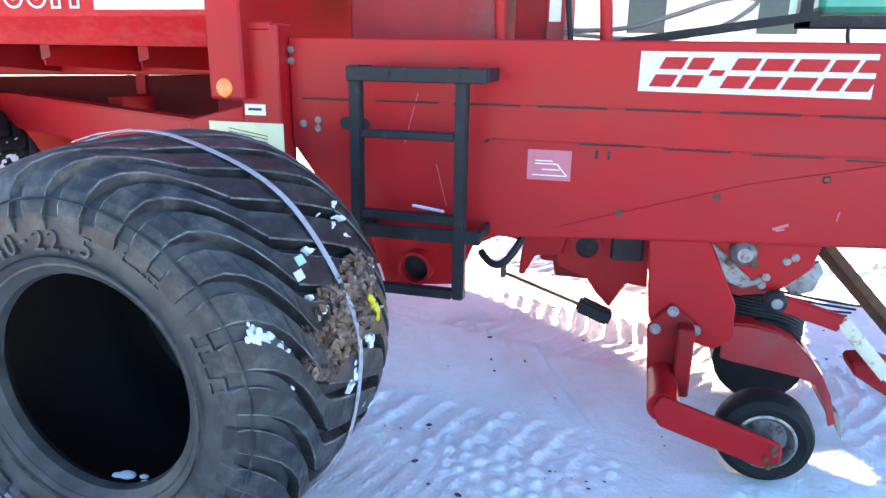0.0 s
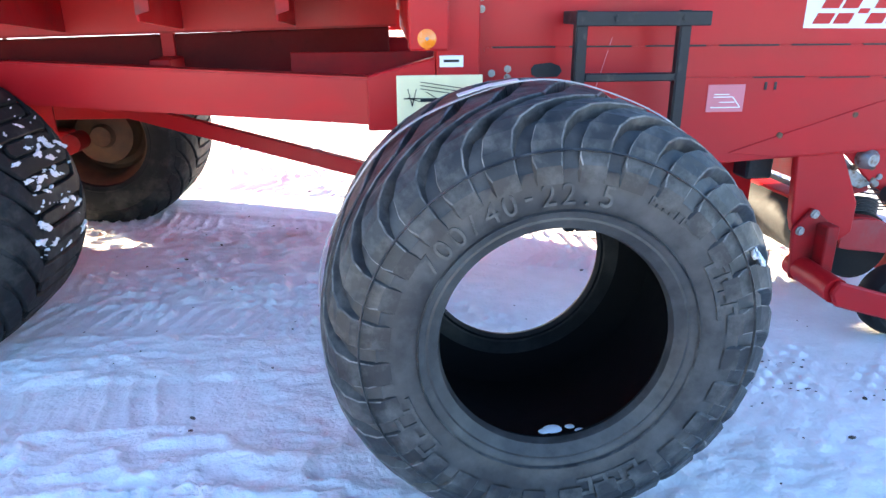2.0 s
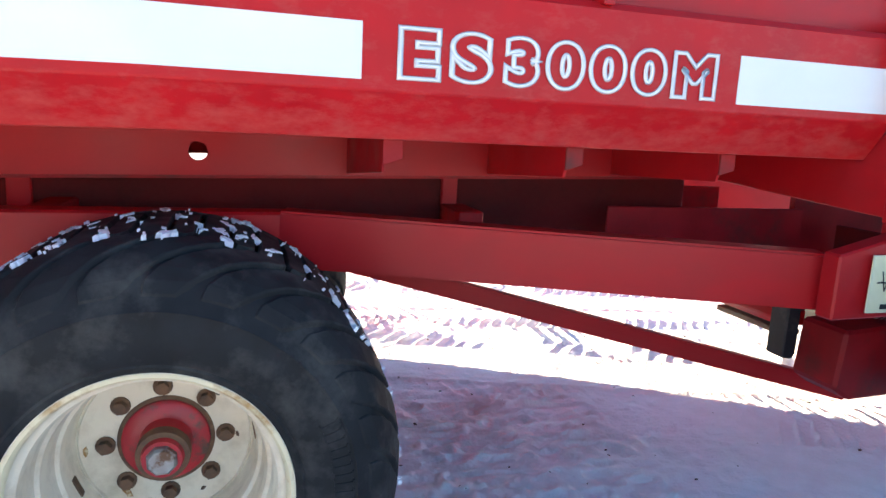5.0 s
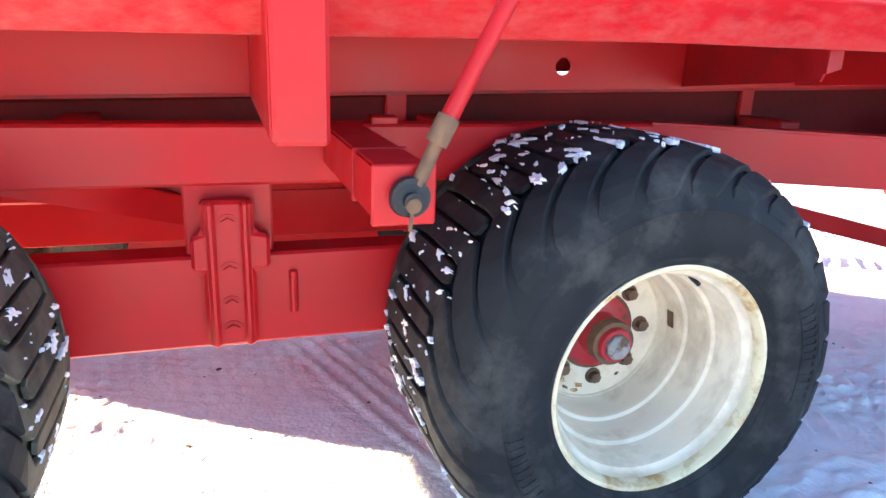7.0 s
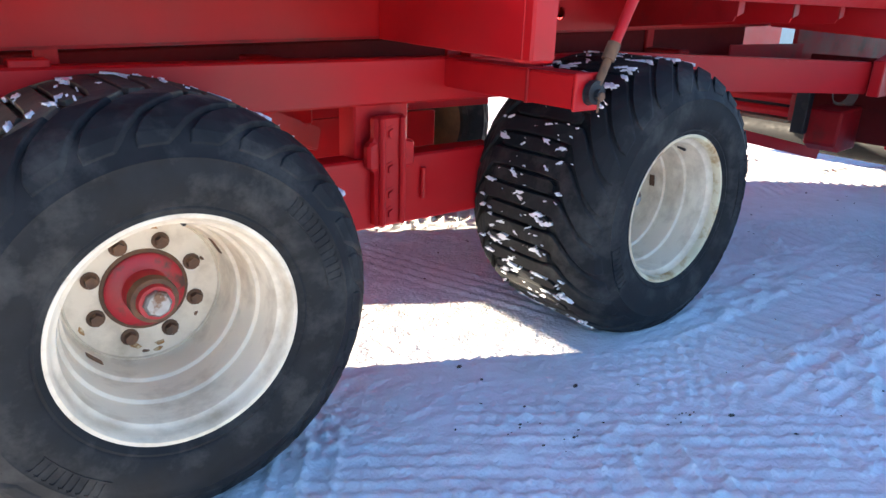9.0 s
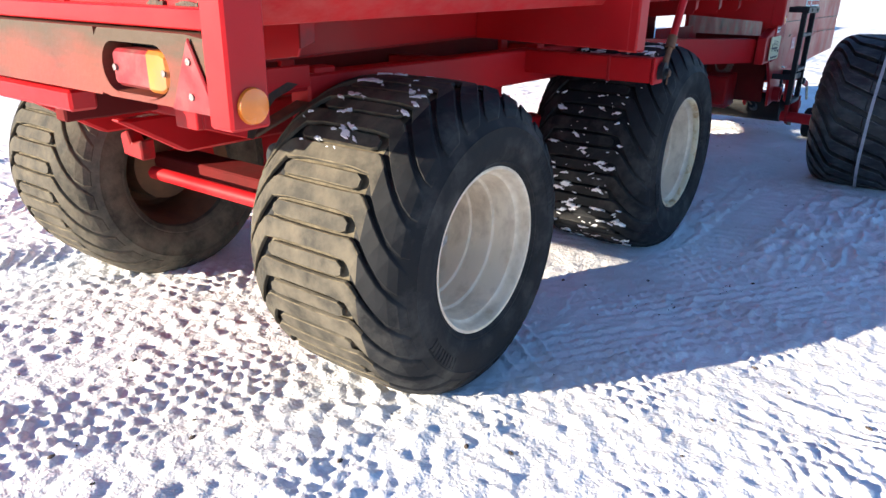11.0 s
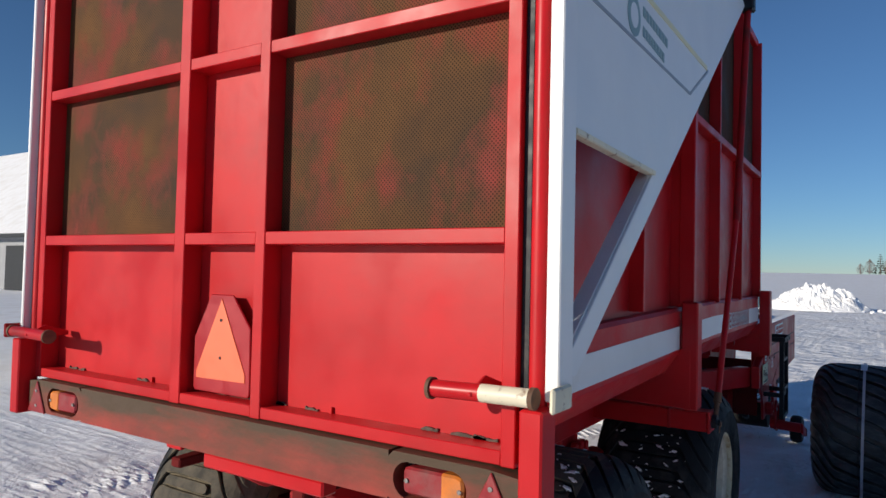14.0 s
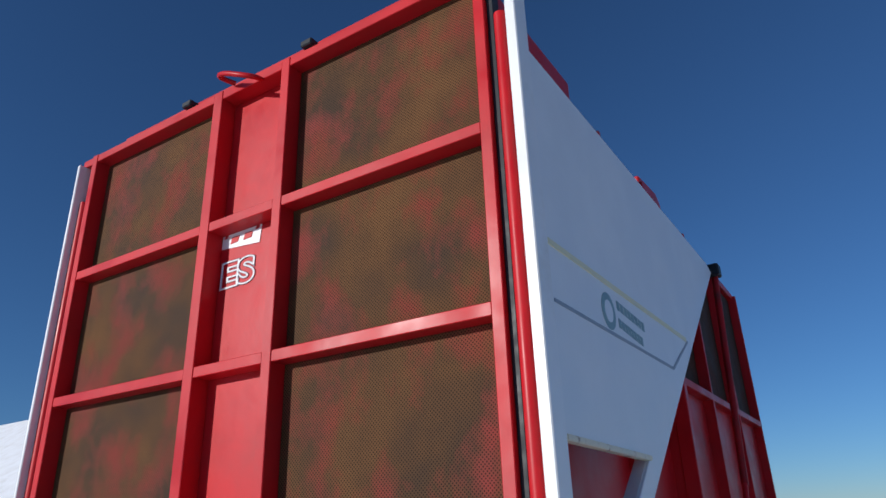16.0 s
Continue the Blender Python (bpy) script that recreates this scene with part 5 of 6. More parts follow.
pipe([(4.98, -0.10, 0.62), (5.03, -0.16, 0.58), (5.10, -0.16, 0.61), (5.14, -0.12, 0.70)], 0.014, "hose", BLACK, wagon)
pipe([(4.74, -0.20, 0.80), (4.79, -0.2, 0.796), (4.86, -0.2, 0.785)], 0.006, "snow_bit", CRUST, wagon)

# pick-up at the front
pick = new("pick_up")
pick.parent = wagon
pick["label"] = "red forage pick-up unit with gauge wheel"
part("support_leg", slab([(5.575, 0.76), (5.77, 0.76), (5.885, 0.52), (5.885, 0.39), (5.83, 0.35), (5.62, 0.40), (5.60, 0.46)], "y", (-0.14, -0.10), 0.006), RED, pick)
part("leg_bracket", slab([(5.60, 0.42), (5.675, 0.51), (5.755, 0.45), (5.755, 0.20), (5.72, 0.16), (5.62, 0.20)], "y", (-0.165, -0.142), 0.005), DARK_RED, pick)
part("leg_bracket", slab([(5.70, 0.45), (5.755, 0.45), (5.755, 0.20), (5.70, 0.20)], "y", (-0.24, -0.165), 0.006), DARK_RED, pick)
for x, z in ((5.682, 0.487), (5.628, 0.415), (5.76, 0.425)):
    bolt((x, -0.168, z), (0, -1, 0), 0.013, 0.01, STEEL, pick)
part("wheel_arm_tube", rod((5.665, -0.40, 0.235), (5.67, -0.10, 0.245), 0.052, 20), RED, pick, "", True)
part("wheel_arm", slab([(5.655, 0.285), (5.63, 0.235), (5.655, 0.18), (5.98, 0.085), (6.03, 0.10), (6.03, 0.165), (6.01, 0.18)], "y", (-0.43, -0.40), 0.008), RED, pick, "red swing arm")
for dx, dz in ((0, 0), (0.03, 0.025), (0.035, -0.02), (0.012, -0.035), (0.02, 0.05)):
    bolt((5.985 + dx * 0.8, -0.431, 0.125 + dz * 0.8), (0, -1, 0), 0.007, 0.008, RUST, pick)
gauge = new("gauge_wheel")
gauge.parent = pick
part("gauge_tyre", lathe([(0.088, -0.048), (0.096, -0.058), (0.118, -0.064), (0.140, -0.052), (0.149, -0.03), (0.151, 0), (0.149, 0.03), (0.140, 0.052), (0.118, 0.064), (0.096, 0.058), (0.088, 0.048)], 56, (5.985, -0.335, 0.160)), LINER, gauge, "small black smooth tyre", True)
part("gauge_rim", lathe([(0.094, -0.057), (0.086, -0.06), (0.080, -0.052), (0.074, -0.045), (0.070, -0.02), (0.03, -0.015), (0.0, -0.015)], 48, (5.985, -0.335, 0.160)), STEEL, gauge, "worn bare steel rim", True)
# side plate with the drive and the tine reel
part("side_plate", slab([(5.76, 0.76), (6.12, 0.76), (6.10, 0.67), (5.99, 0.565), (5.94, 0.60)], "y", (-0.13, -0.115), 0.004), RED, pick)
part("guard_edge", slab([(5.745, 0.66), (5.78, 0.735), (5.82, 0.70), (5.95, 0.595), (5.90, 0.575), (5.80, 0.61)], "y", (-0.115, -0.10), 0.004), STEEL, pick, "bare galvanised guard edge")
part("guard_edge", slab([(6.02, 0.60), (6.12, 0.70), (6.14, 0.66), (6.12, 0.59), (6.06, 0.565)], "y", (-0.115, -0.10), 0.004), STEEL, pick)
part("bearing", lathe([(0.0, -0.055), (0.024, -0.055), (0.027, -0.05), (0.04, -0.035), (0.045, 0.0)], 28, (5.883, -0.13, 0.712)), STEEL, pick, "worn bearing end", True)
for k in range(4):
    a = math.pi / 4 + k * math.pi / 2
    bolt((5.883 + 0.055 * math.cos(a), -0.132, 0.712 + 0.055 * math.sin(a)), (0, -1, 0), 0.010, 0.012, RUST, pick)
for x, z in ((6.02, 0.69), (6.045, 0.705), (5.94, 0.615), (5.965, 0.63), (5.955, 0.60)):
    bolt((x, -0.132, z), (0, -1, 0), 0.009, 0.006, STEEL, pick)
part("reel_shaft_cap", lathe([(0.0, -0.05), (0.022, -0.05), (0.034, -0.04), (0.036, 0.0)], 24, (5.995, -0.16, 0.565)), BLACK, pick, "", True)
part("shaft_end", lathe([(0.0, -0.054), (0.017, -0.054), (0.019, -0.048)], 18, (5.995, -0.16, 0.565)), STEEL, pick, "", True)
part("swing_link", beam((6.0, -0.18, 0.565), (6.20, -0.2, 0.515), 0.02, 0.06, 0.008), RED, pick)
part("swing_link", beam((6.19, -0.2, 0.53), (6.36, -0.2, 0.345), 0.02, 0.045, 0.008), RUSTY_WHITE, pick, "worn link, white under the red")
part("shoe", slab([(6.27, 0.35), (6.35, 0.37), (6.60, 0.29), (6.62, 0.20), (6.40, 0.24), (6.28, 0.31)], "y", (-0.12, 0.0), 0.01), DARK_RED, pick)
part("draw_bar", beam((6.15, 0.35, 0.76), (6.75, 0.35, 0.12), 0.045, 0.035, 0.004), RUST, pick, "rusty angled bar")
part("draw_bar", beam((6.11, 0.42, 0.76), (6.62, 0.42, 0.22), 0.05, 0.04, 0.004), RUST, pick)
GUARD = [(5.86, 0.44), (5.95, 0.444), (6.03, 0.432), (6.09, 0.404), (6.15, 0.345), (6.20, 0.28), (6.235, 0.21), (6.262, 0.12)]
part("wind_guard", slab(GUARD + [(x - 0.012, z - 0.010) for x, z in GUARD[::-1]], "y", (-0.098, 1.9), 0.003), RED, pick, "curved red guard sheet over the reel")
part("end_guard", slab([(x, z - 0.006) for x, z in GUARD] + [(6.240, 0.10), (6.215, 0.19), (6.177, 0.25), (6.12, 0.272), (6.03, 0.285), (5.906, 0.30), (5.86, 0.31)], "y", (-0.112, -0.100), 0.003), DULL_RED, pick, "dull red rubbed end sheet of the guard")
part("guard_flap", slab([(6.245, 0.16), (6.262, 0.16), (6.285, 0.095), (6.288, 0.06), (6.272, 0.085)], "y", (-0.11, -0.06), 0.002), GREY_HOSE, pick, "worn grey flap tip")
part("reel_drum", rod((6.00, -0.04, 0.29), (6.00, 1.9, 0.29), 0.155, 28), LINER, pick, "", True)
rng = random.Random(2)
for k in range(7):
    z, y = 0.53 - 0.027 * k, 0.02 + 0.04 * k
    pipe([(5.95, y, z + 0.02), (6.10, y, z + 0.0), (6.22, y, z - 0.025 + 0.01 * rng.random()), (6.31, y, z - 0.02)], 0.0045, "tine", BLACK, pick, "springy steel tine")
for k in range(9):
    z = 0.60 - 0.012 * k
    pipe([(5.84, 0.02, z - 0.08), (5.95, -0.02, z - 0.085), (6.06, 0.0, z - 0.10), (6.13, 0.03, z - 0.14), (6.16, 0.1, z - 0.18)], 0.006, "tine", BLACK, pick)
part("upper_guard", slab([(5.78, 0.66), (5.97, 0.60), (5.99, 0.55), (5.90, 0.53), (5.80, 0.55)], "y", (-0.06, 1.9), 0.004), DULL_RED, pick)
# lift links behind the beam
part("lift_plate", slab([(5.20, 0.72), (5.60, 0.76), (5.60, 0.44), (5.52, 0.45), (5.46, 0.34), (5.40, 0.40), (5.36, 0.46), (5.24, 0.50), (5.22, 0.60)], "y", (0.20, 0.23), 0.006), RED, pick)
part("lift_plate", slab([(5.0, 0.70), (5.30, 0.72), (5.26, 0.56), (5.15, 0.545), (5.11, 0.46), (5.085, 0.46), (5.10, 0.60), (5.0, 0.62)], "y", (0.16, 0.18), 0.006), RED, pick)
part("eye_ring", lathe([(0.045, -0.02), (0.062, -0.02), (0.062, 0.01), (0.045, 0.01)], 24, (5.355, 0.195, 0.595), closed=True), RED, pick, "", True)
# the eye's inner shade, as a black disc
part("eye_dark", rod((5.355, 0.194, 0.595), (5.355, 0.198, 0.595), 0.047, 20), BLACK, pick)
part("adjusting_rod", rod((5.03, 0.12, 0.475), (5.36, 0.12, 0.365), 0.0075, 8), RUST, pick)
part("adjusting_nut", box((5.02, 0.10, 0.455), (5.04, 0.14, 0.50), 0.004), RUST, pick)
part("rubber_block", beam((5.34, 0.12, 0.375), (5.47, 0.12, 0.325), 0.06, 0.06, 0.01), BLACK, pick)
part("linkage", box((5.16, 0.25, 0.50), (5.40, 0.45, 0.60), 0.01), DARK_RED, pick)
part("linkage", slab([(5.22, 0.42), (5.38, 0.42), (5.42, 0.50), (5.20, 0.55)], "y", (0.3, 0.36), 0.01), DARK_RED, pick)
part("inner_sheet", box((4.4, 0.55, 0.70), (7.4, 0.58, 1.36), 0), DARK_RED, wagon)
part("chain_case", box((5.45, 0.0, 0.60), (5.57, 0.12, 0.76), 0.01), BLACK, pick)

# deck on top of the beam
part("hood", slab([(4.30, 1.37), (4.92, 1.37), (4.92, 2.2), (4.30, 2.35)], "y", (0.30, 1.9), 0.01), DULL_RED, wagon, "dull red sheet hood")
part("hood_box", box((5.0, 0.32, 1.37), (5.14, 0.9, 2.1), 0.006), DARK_RED, wagon)
part("valve_panel", box((5.13, 0.28, 1.36), (5.20, 0.7, 2.0), 0.005), DULL_RED, wagon)
part("valve_label", box((5.14, 0.277, 1.46), (5.185, 0.2795, 1.56), 0), WHITE, wagon)
pipe([(5.0, 0.05, 1.36), (4.985, 0.05, 1.5), (5.02, 0.05, 1.75), (5.15, 0.05, 1.85), (5.32, 0.05, 1.75), (5.36, 0.05, 1.6), (5.375, 0.05, 1.36)], 0.022, "hoop", RED, wagon, "red tube hoop")
pipe([(5.17, 0.3, 1.43), (5.4, 0.25, 1.42), (5.6, 0.2, 1.48), (5.8, 0.15, 1.55), (5.88, 0.2, 1.53)], 0.009, "hose", GREY_HOSE, wagon)
pipe([(5.17, 0.3, 1.42), (5.4, 0.25, 1.395), (5.62, 0.2, 1.40), (5.8, 0.15, 1.45), (5.87, 0.2, 1.52)], 0.008, "hose", GREY_HOSE, wagon)
pipe([(5.24, 0.2, 1.36), (5.22, 0.2, 1.5), (5.19, 0.2, 1.8)], 0.011, "hose", BLACK, wagon)
part("black_arm", beam((5.42, 0.1, 1.38), (6.05, 0.1, 1.475), 0.03, 0.03, 0.004), BLACK, wagon)
part("tank_frame", box((6.0, 0.15, 1.435), (6.75, 0.22, 1.475), 0.004), BLACK, wagon)
part("tank_frame", box((6.0, 0.15, 1.435), (6.04, 0.22, 1.9), 0.004), BLACK, wagon)
part("tank", box((6.06, 0.16, 1.485), (6.75, 0.7, 1.95), 0.02), TEAL, wagon, "teal green plastic tank")
part("linkage", slab([(6.28, 1.42), (6.5, 1.43), (6.42, 1.36), (6.33, 1.38)], "y", (0.1, 0.13), 0.004), DARK_RED, wagon)
pipe([(6.15, 0.12, 1.45), (6.14, 0.12, 1.40), (6.17, 0.12, 1.36)], 0.006, "hose", BLACK, wagon)
part("scraper_sheet", slab([(4.33, 0.636), (4.305, 0.670), (4.32, 0.702), (4.45, 0.702), (4.45, 0.636)], "y", (0.46, 1.12), 0.006), RED, wagon, "bright red scraper sheet under the front")
part("scraper_sheet", slab([(4.325, 0.722), (4.30, 0.76), (4.32, 0.80), (4.45, 0.80), (4.45, 0.722)], "y", (0.46, 1.12), 0.006), RED, wagon)
# shade between the two scraper sheets, drawn as a black strip
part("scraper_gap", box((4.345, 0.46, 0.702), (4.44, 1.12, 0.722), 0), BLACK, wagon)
part("wear_strip", box((4.33, 0.46, 0.598), (4.43, 0.86, 0.622), 0.003), WOOD, wagon, "pale worn strip under the scraper")
part("hanger_post", slab([(4.20, 0.97), (4.265, 0.97), (4.265, 0.575), (4.25, 0.555), (4.20, 0.562)], "y", (0.30, 0.39), 0.006), BLACK, wagon, "dark hanger post under the front")
part("hanger_bracket", slab([(4.275, 0.80), (4.30, 0.80), (4.30, 0.64), (4.285, 0.62), (4.275, 0.66)], "y", (0.40, 0.455), 0.003), DULL_RED, wagon)
part("drive_cover", slab([(4.30, 0.72), (4.60, 0.74), (4.60, 0.46), (4.36, 0.45), (4.28, 0.50)], "y", (0.12, 0.33), 0.012), DARK_RED, wagon, "dark red drive cover")
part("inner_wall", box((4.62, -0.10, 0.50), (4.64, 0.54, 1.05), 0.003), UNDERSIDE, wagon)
for k in range(7):
    pts = [(4.50 + 0.012 * k + 0.02 * math.sin(a), 0.24 + (0.055 + 0.004 * k) * math.cos(a), 0.83 - 0.004 * k + (0.075 + 0.003 * k) * math.sin(a)) for a in [2 * math.pi * i / 14 for i in range(14)]]
    pipe(pts, 0.0022, "wire_coil", GREY_HOSE, wagon, "loose coil of thin grey wire" if k == 0 else "", cyclic=True)
pipe([(4.45, 0.25, 0.62), (4.5, 0.3, 0.55), (4.47, 0.4, 0.50), (4.5, 0.5, 0.58)], 0.008, "hose", GREY_HOSE, wagon)

# ---- loose tyre ----
LR, LH = 0.574, 0.35
loose = tagged(new("spare_tyre"), "loose black wide flotation tyre standing upright on snow", "tyre")
part("inner_liner", lathe([(0.288, -LH * 0.79), (LR - 0.108, -LH * 0.86), (LR - 0.075, -LH * 0.58), (LR - 0.068, 0), (LR - 0.075, LH * 0.58), (LR - 0.108, LH * 0.86), (0.288, LH * 0.79)], 96), LINER, loose, "smooth black inner side", True)
body = part("carcass", pressed(carcass(LR, LH, 0.280, 0.016), -0.556), DUSTY_RUBBER, loose, "black rubber carcass with grey scuffs", True)
ob = part("tread", pressed(tread(LR, LH, 28, "chevron"), -0.556), RUBBER, loose, "deep slanting tread blocks with pale edges")
ob.data.materials.append(PALE_EDGE)
ob["kind"] = "stuff"
for r in (0.335, 0.47):
    part("rib_line", lathe([(r - 0.003, -LH * 0.99), (r, -LH * 1.0 - 0.002), (r + 0.003, -LH * 0.99)], 96), RUBBER, body, "", True)


def on_sidewall(angle, r):
    """A pose on the near sidewall: local x runs round the tyre, y outwards."""
    a = radians(angle)
    return Matrix.Translation((r * math.sin(a), -LH - 0.001, r * math.cos(a))) @ pose(0, 0, 0, 0, angle, 0) @ pose(0, 0, 0, 90, 0, 0)


marks = new("size_marking")
marks.parent = loose
for k, ch in enumerate("700/40-22.5"):
    ob = lettering("character", ch, 0.070, RAISED, marks, on_sidewall(-54 + 6.7 * k, 0.375 - (0.022 if ch == "." else 0)), "raised rubber character" if k == 0 else "", extrude=0.003)
bars = new("sidewall_marking")
bars.parent = loose
for a0, n, step, size in ((62, 4, 5.5, 0.05), (232, 4, 6.0, 0.055), (28, 6, 2.6, 0.02), (150, 4, 6, 0.05)):
    for k in range(n):
        m = on_sidewall(a0 + step * k, 0.40)
        bm = bmesh.new()
        for lo, hi in (((-0.4, -0.5), (-0.2, 0.5)), ((-0.2, 0.3), (0.35, 0.5)), ((-0.2, -0.5), (0.35, -0.32))):
            bmesh.ops.create_cube(bm, size=1, matrix=m @ Matrix.Translation(((lo[0] + hi[0]) / 2 * size, (lo[1] + hi[1]) / 2 * size, 0)) @ Matrix.Diagonal(((hi[0] - lo[0]) * size, (hi[1] - lo[1]) * size, 0.006, 1)))
        part("mark_bar", bm, RAISED, bars)
loose_pose = pose(4.28, -0.985, 0.548, 0, 0, -1.2)
loose.matrix_world = loose_pose

strap = tagged(new("strap"), "pale plastic strap wound round the loose tyre", "strap")
bm = bmesh.new()
ring = []
for k in range(97):
    a = radians(-62 + 330 * k / 96)
    r = LR + 0.006 + 0.004 * math.sin(9 * a)
    y = -0.02 - 0.012 * math.sin(a) + 0.012 * math.cos(a)
    c = Vector((math.cos(a), 0, math.sin(a)))
    ring.append([bm.verts.new(c * (r + dr) + Vector((0, y + dy, 0))) for dy, dr in ((-0.010, 0), (0.010, 0), (0.010, 0.003), (-0.010, 0.003))])
for p, q in zip(ring, ring[1:]):
    for i in range(4):
        bm.faces.new((p[i], p[(i + 1) % 4], q[(i + 1) % 4], q[i]))
part("band", bm, STRAP, strap)
bm = bmesh.new()
for k in range(2):
    a = radians(100 + 7 * k)
    c, t = Vector((math.cos(a), 0, math.sin(a))), Vector((-math.sin(a), 0, math.cos(a)))
    base = c * (LR + 0.012)
    bmesh.ops.create_cube(bm, size=1, matrix=Matrix.Translation(base + Vector((0, -0.03, 0))) @ Matrix((t, Vector((0, 1, 0)), c)).transposed().to_4x4() @ Matrix.Diagonal((0.085, 0.05, 0.002, 1)))
part("paper_tag", bm, WHITE, strap, "crumpled pale paper tag")
strap.matrix_world = loose_pose

for a, y, mat, word in ((33, -0.12, MINT, "small green and white sticker on the tyre tread"), (30, -0.155, WHITE, "small white sticker on the tyre tread")):
    c = Vector((math.cos(radians(a)), 0, math.sin(radians(a))))
    t = Vector((-c.z, 0, c.x))
    bm = bmesh.new()
    bmesh.ops.create_cube(bm, size=1, matrix=Matrix.Translation(c * (LR - 0.001) + Vector((0, y, 0))) @ Matrix((t, Vector((0, 1, 0)), c)).transposed().to_4x4() @ Matrix.Diagonal((0.024, 0.034, 0.003, 1)))
    ob = link("sticker", bm, mat)
    ob.matrix_world = loose_pose
    tagged(ob, word, "sticker")


def scraps(n, where, size, rng, bm=None):
    """Torn, curled scraps at places that where() gives, as (place, normal)."""
    bm = bm or bmesh.new()
    for _ in range(n):
        p, nrm = where()
        q = (nrm + Vector((rng.uniform(-0.9, 0.9), rng.uniform(-0.9, 0.9), rng.uniform(-0.9, 0.9)))).to_track_quat("Z", "Y").to_matrix()
        s = size * rng.uniform(0.4, 1.2)
        pts = [(-1, -0.6, 0.25), (0, -0.8, 0), (1, -0.5, 0.3), (1.1, 0.4, 0.35), (0, 0.7, 0.05), (-0.9, 0.6, 0.3)]
        vs = [bm.verts.new(p + q @ (Vector(v) * s * rng.uniform(0.6, 1.1))) for v in pts]
        bm.faces.new((vs[0], vs[1], vs[4], vs[5]))
        bm.faces.new((vs[1], vs[2], vs[3], vs[4]))
    return bm


rng = random.Random(7)


def on_tread():
    while True:
        a, y = rng.uniform(4, 31), rng.uniform(-0.22, 0.26)
        lean = a - 16 - 22 * y
        if (lean / 10.5) ** 2 + (y / 0.24) ** 4 + 0.35 * noise.noise(Vector((a * 0.25, y * 18, 3))) < 0.85:
            break
    a = radians(a)
    c = Vector((math.cos(a), 0, math.sin(a)))
    heap = 0.010 + 0.022 * max(0.0, noise.noise(Vector((a * 14, y * 14, 8))) + 0.4)
    return c * (LR - 0.012 + rng.uniform(0.2, 1) * heap - 0.55 * y * y) + Vector((0, y, 0)), c


ob = link("dry_leaves", scraps(1500, on_tread, 0.017, rng), LEAVES)
ob.matrix_world = loose_pose
ob.data.materials.append(LEAVES)
tagged(ob, "clump of dry brown leaves and mud stuck to the tyre tread", "leaves", kind="stuff")
bm = bmesh.new()
clumps(bm, 22, LR - 0.003, LH, (-0.4, 0.75), rng, 0.022)
for a, y, size in ((27, 0.20, 0.030), (30, 0.24, 0.026), (18, 0.25, 0.024), (11, 0.24, 0.02), (5, 0.20, 0.022), (2, 0.10, 0.03), (21, -0.27, 0.04), (24, -0.30, 0.03), (15, -0.25, 0.028), (9, -0.24, 0.024), (12, 0.0, 0.018), (19, -0.1, 0.016), (-2, -0.02, 0.026)):
    a = radians(a)
    c, t = Vector((math.cos(a), 0, math.sin(a))), Vector((-math.sin(a), 0, math.cos(a)))
    for _ in range(16):
        k = rng.uniform(0.15, 0.5) * size
        p = c * (LR - 0.003 - 0.75 * y * y + rng.uniform(-0.004, 0.006)) + Vector((0, y + rng.gauss(0, size * 0.5), 0)) + t * rng.gauss(0, size * 0.55)
        bmesh.ops.create_icosphere(bm, subdivisions=1, radius=k, matrix=Matrix.Translation(p) @ Matrix((t, Vector((0, 1, 0)), c)).transposed().to_4x4() @ Matrix.Diagonal((rng.uniform(0.6, 1.3), rng.uniform(0.6, 1.3), 0.35, 1)))
ob = link("snow_bits", bm, CRUST)
ob.matrix_world = loose_pose
tagged(ob, "bits of snow stuck on the loose tyre", "snow", kind="stuff")
bm = bmesh.new()
for k in range(9):
    a, y = radians(9.3 + 0.75 * k + rng.uniform(-0.6, 0.6)), 0.125 - 0.004 * k + rng.uniform(-0.012, 0.012)
    c = Vector((math.cos(a), 0, math.sin(a)))
    bmesh.ops.create_icosphere(bm, subdivisions=1, radius=0.015, matrix=Matrix.Translation(c * (LR + 0.012) + Vector((0, y, 0))) @ pose(0, 0, 0, rng.uniform(-40, 40), 0, 0) @ Matrix.Diagonal((0.4, rng.uniform(0.4, 1.0), rng.uniform(0.7, 1.3), 1)))
ob = link("yellow_scrap", bm, YELLOW)
ob.matrix_world = loose_pose
tagged(ob, "bright yellow plastic scrap stuck among leaves", "plastic scrap")
bm = bmesh.new()
for k in range(5):
    bmesh.ops.create_icosphere(bm, subdivisions=2, radius=rng.uniform(0.008, 0.018), matrix=Matrix.Translation((rng.uniform(-0.03, 0.09), -0.29 + rng.uniform(0, 0.05), -0.283 - 0.004 + rng.uniform(0, 0.004))) @ Matrix.Diagonal((1.5, 1, 0.4, 1)))
ob = link("snow_lump", bm, CRUST)
ob.matrix_world = loose_pose
tagged(ob, "small snow lump lying inside the loose tyre", "snow lump", kind="stuff")

# ---- scattered specks, snow bank, background ----
rng = random.Random(11)
bm = bmesh.new()
for _ in range(420):
    x, y = rng.uniform(-1.5, 6.8), rng.uniform(-2.2, 2.4)
    s = rng.choice((0.003, 0.003, 0.004, 0.005, 0.006, 0.009))
    z = float(ground_height(np.array([x]), np.array([y]))[0])
    bmesh.ops.create_icosphere(bm, subdivisions=1, radius=s, matrix=Matrix.Translation((x, y, z + s * 0.2)) @ pose(0, 0, 0, 0, 0, rng.uniform(0, 180)) @ Matrix.Diagonal((1.6, 1, 0.5, 1)))
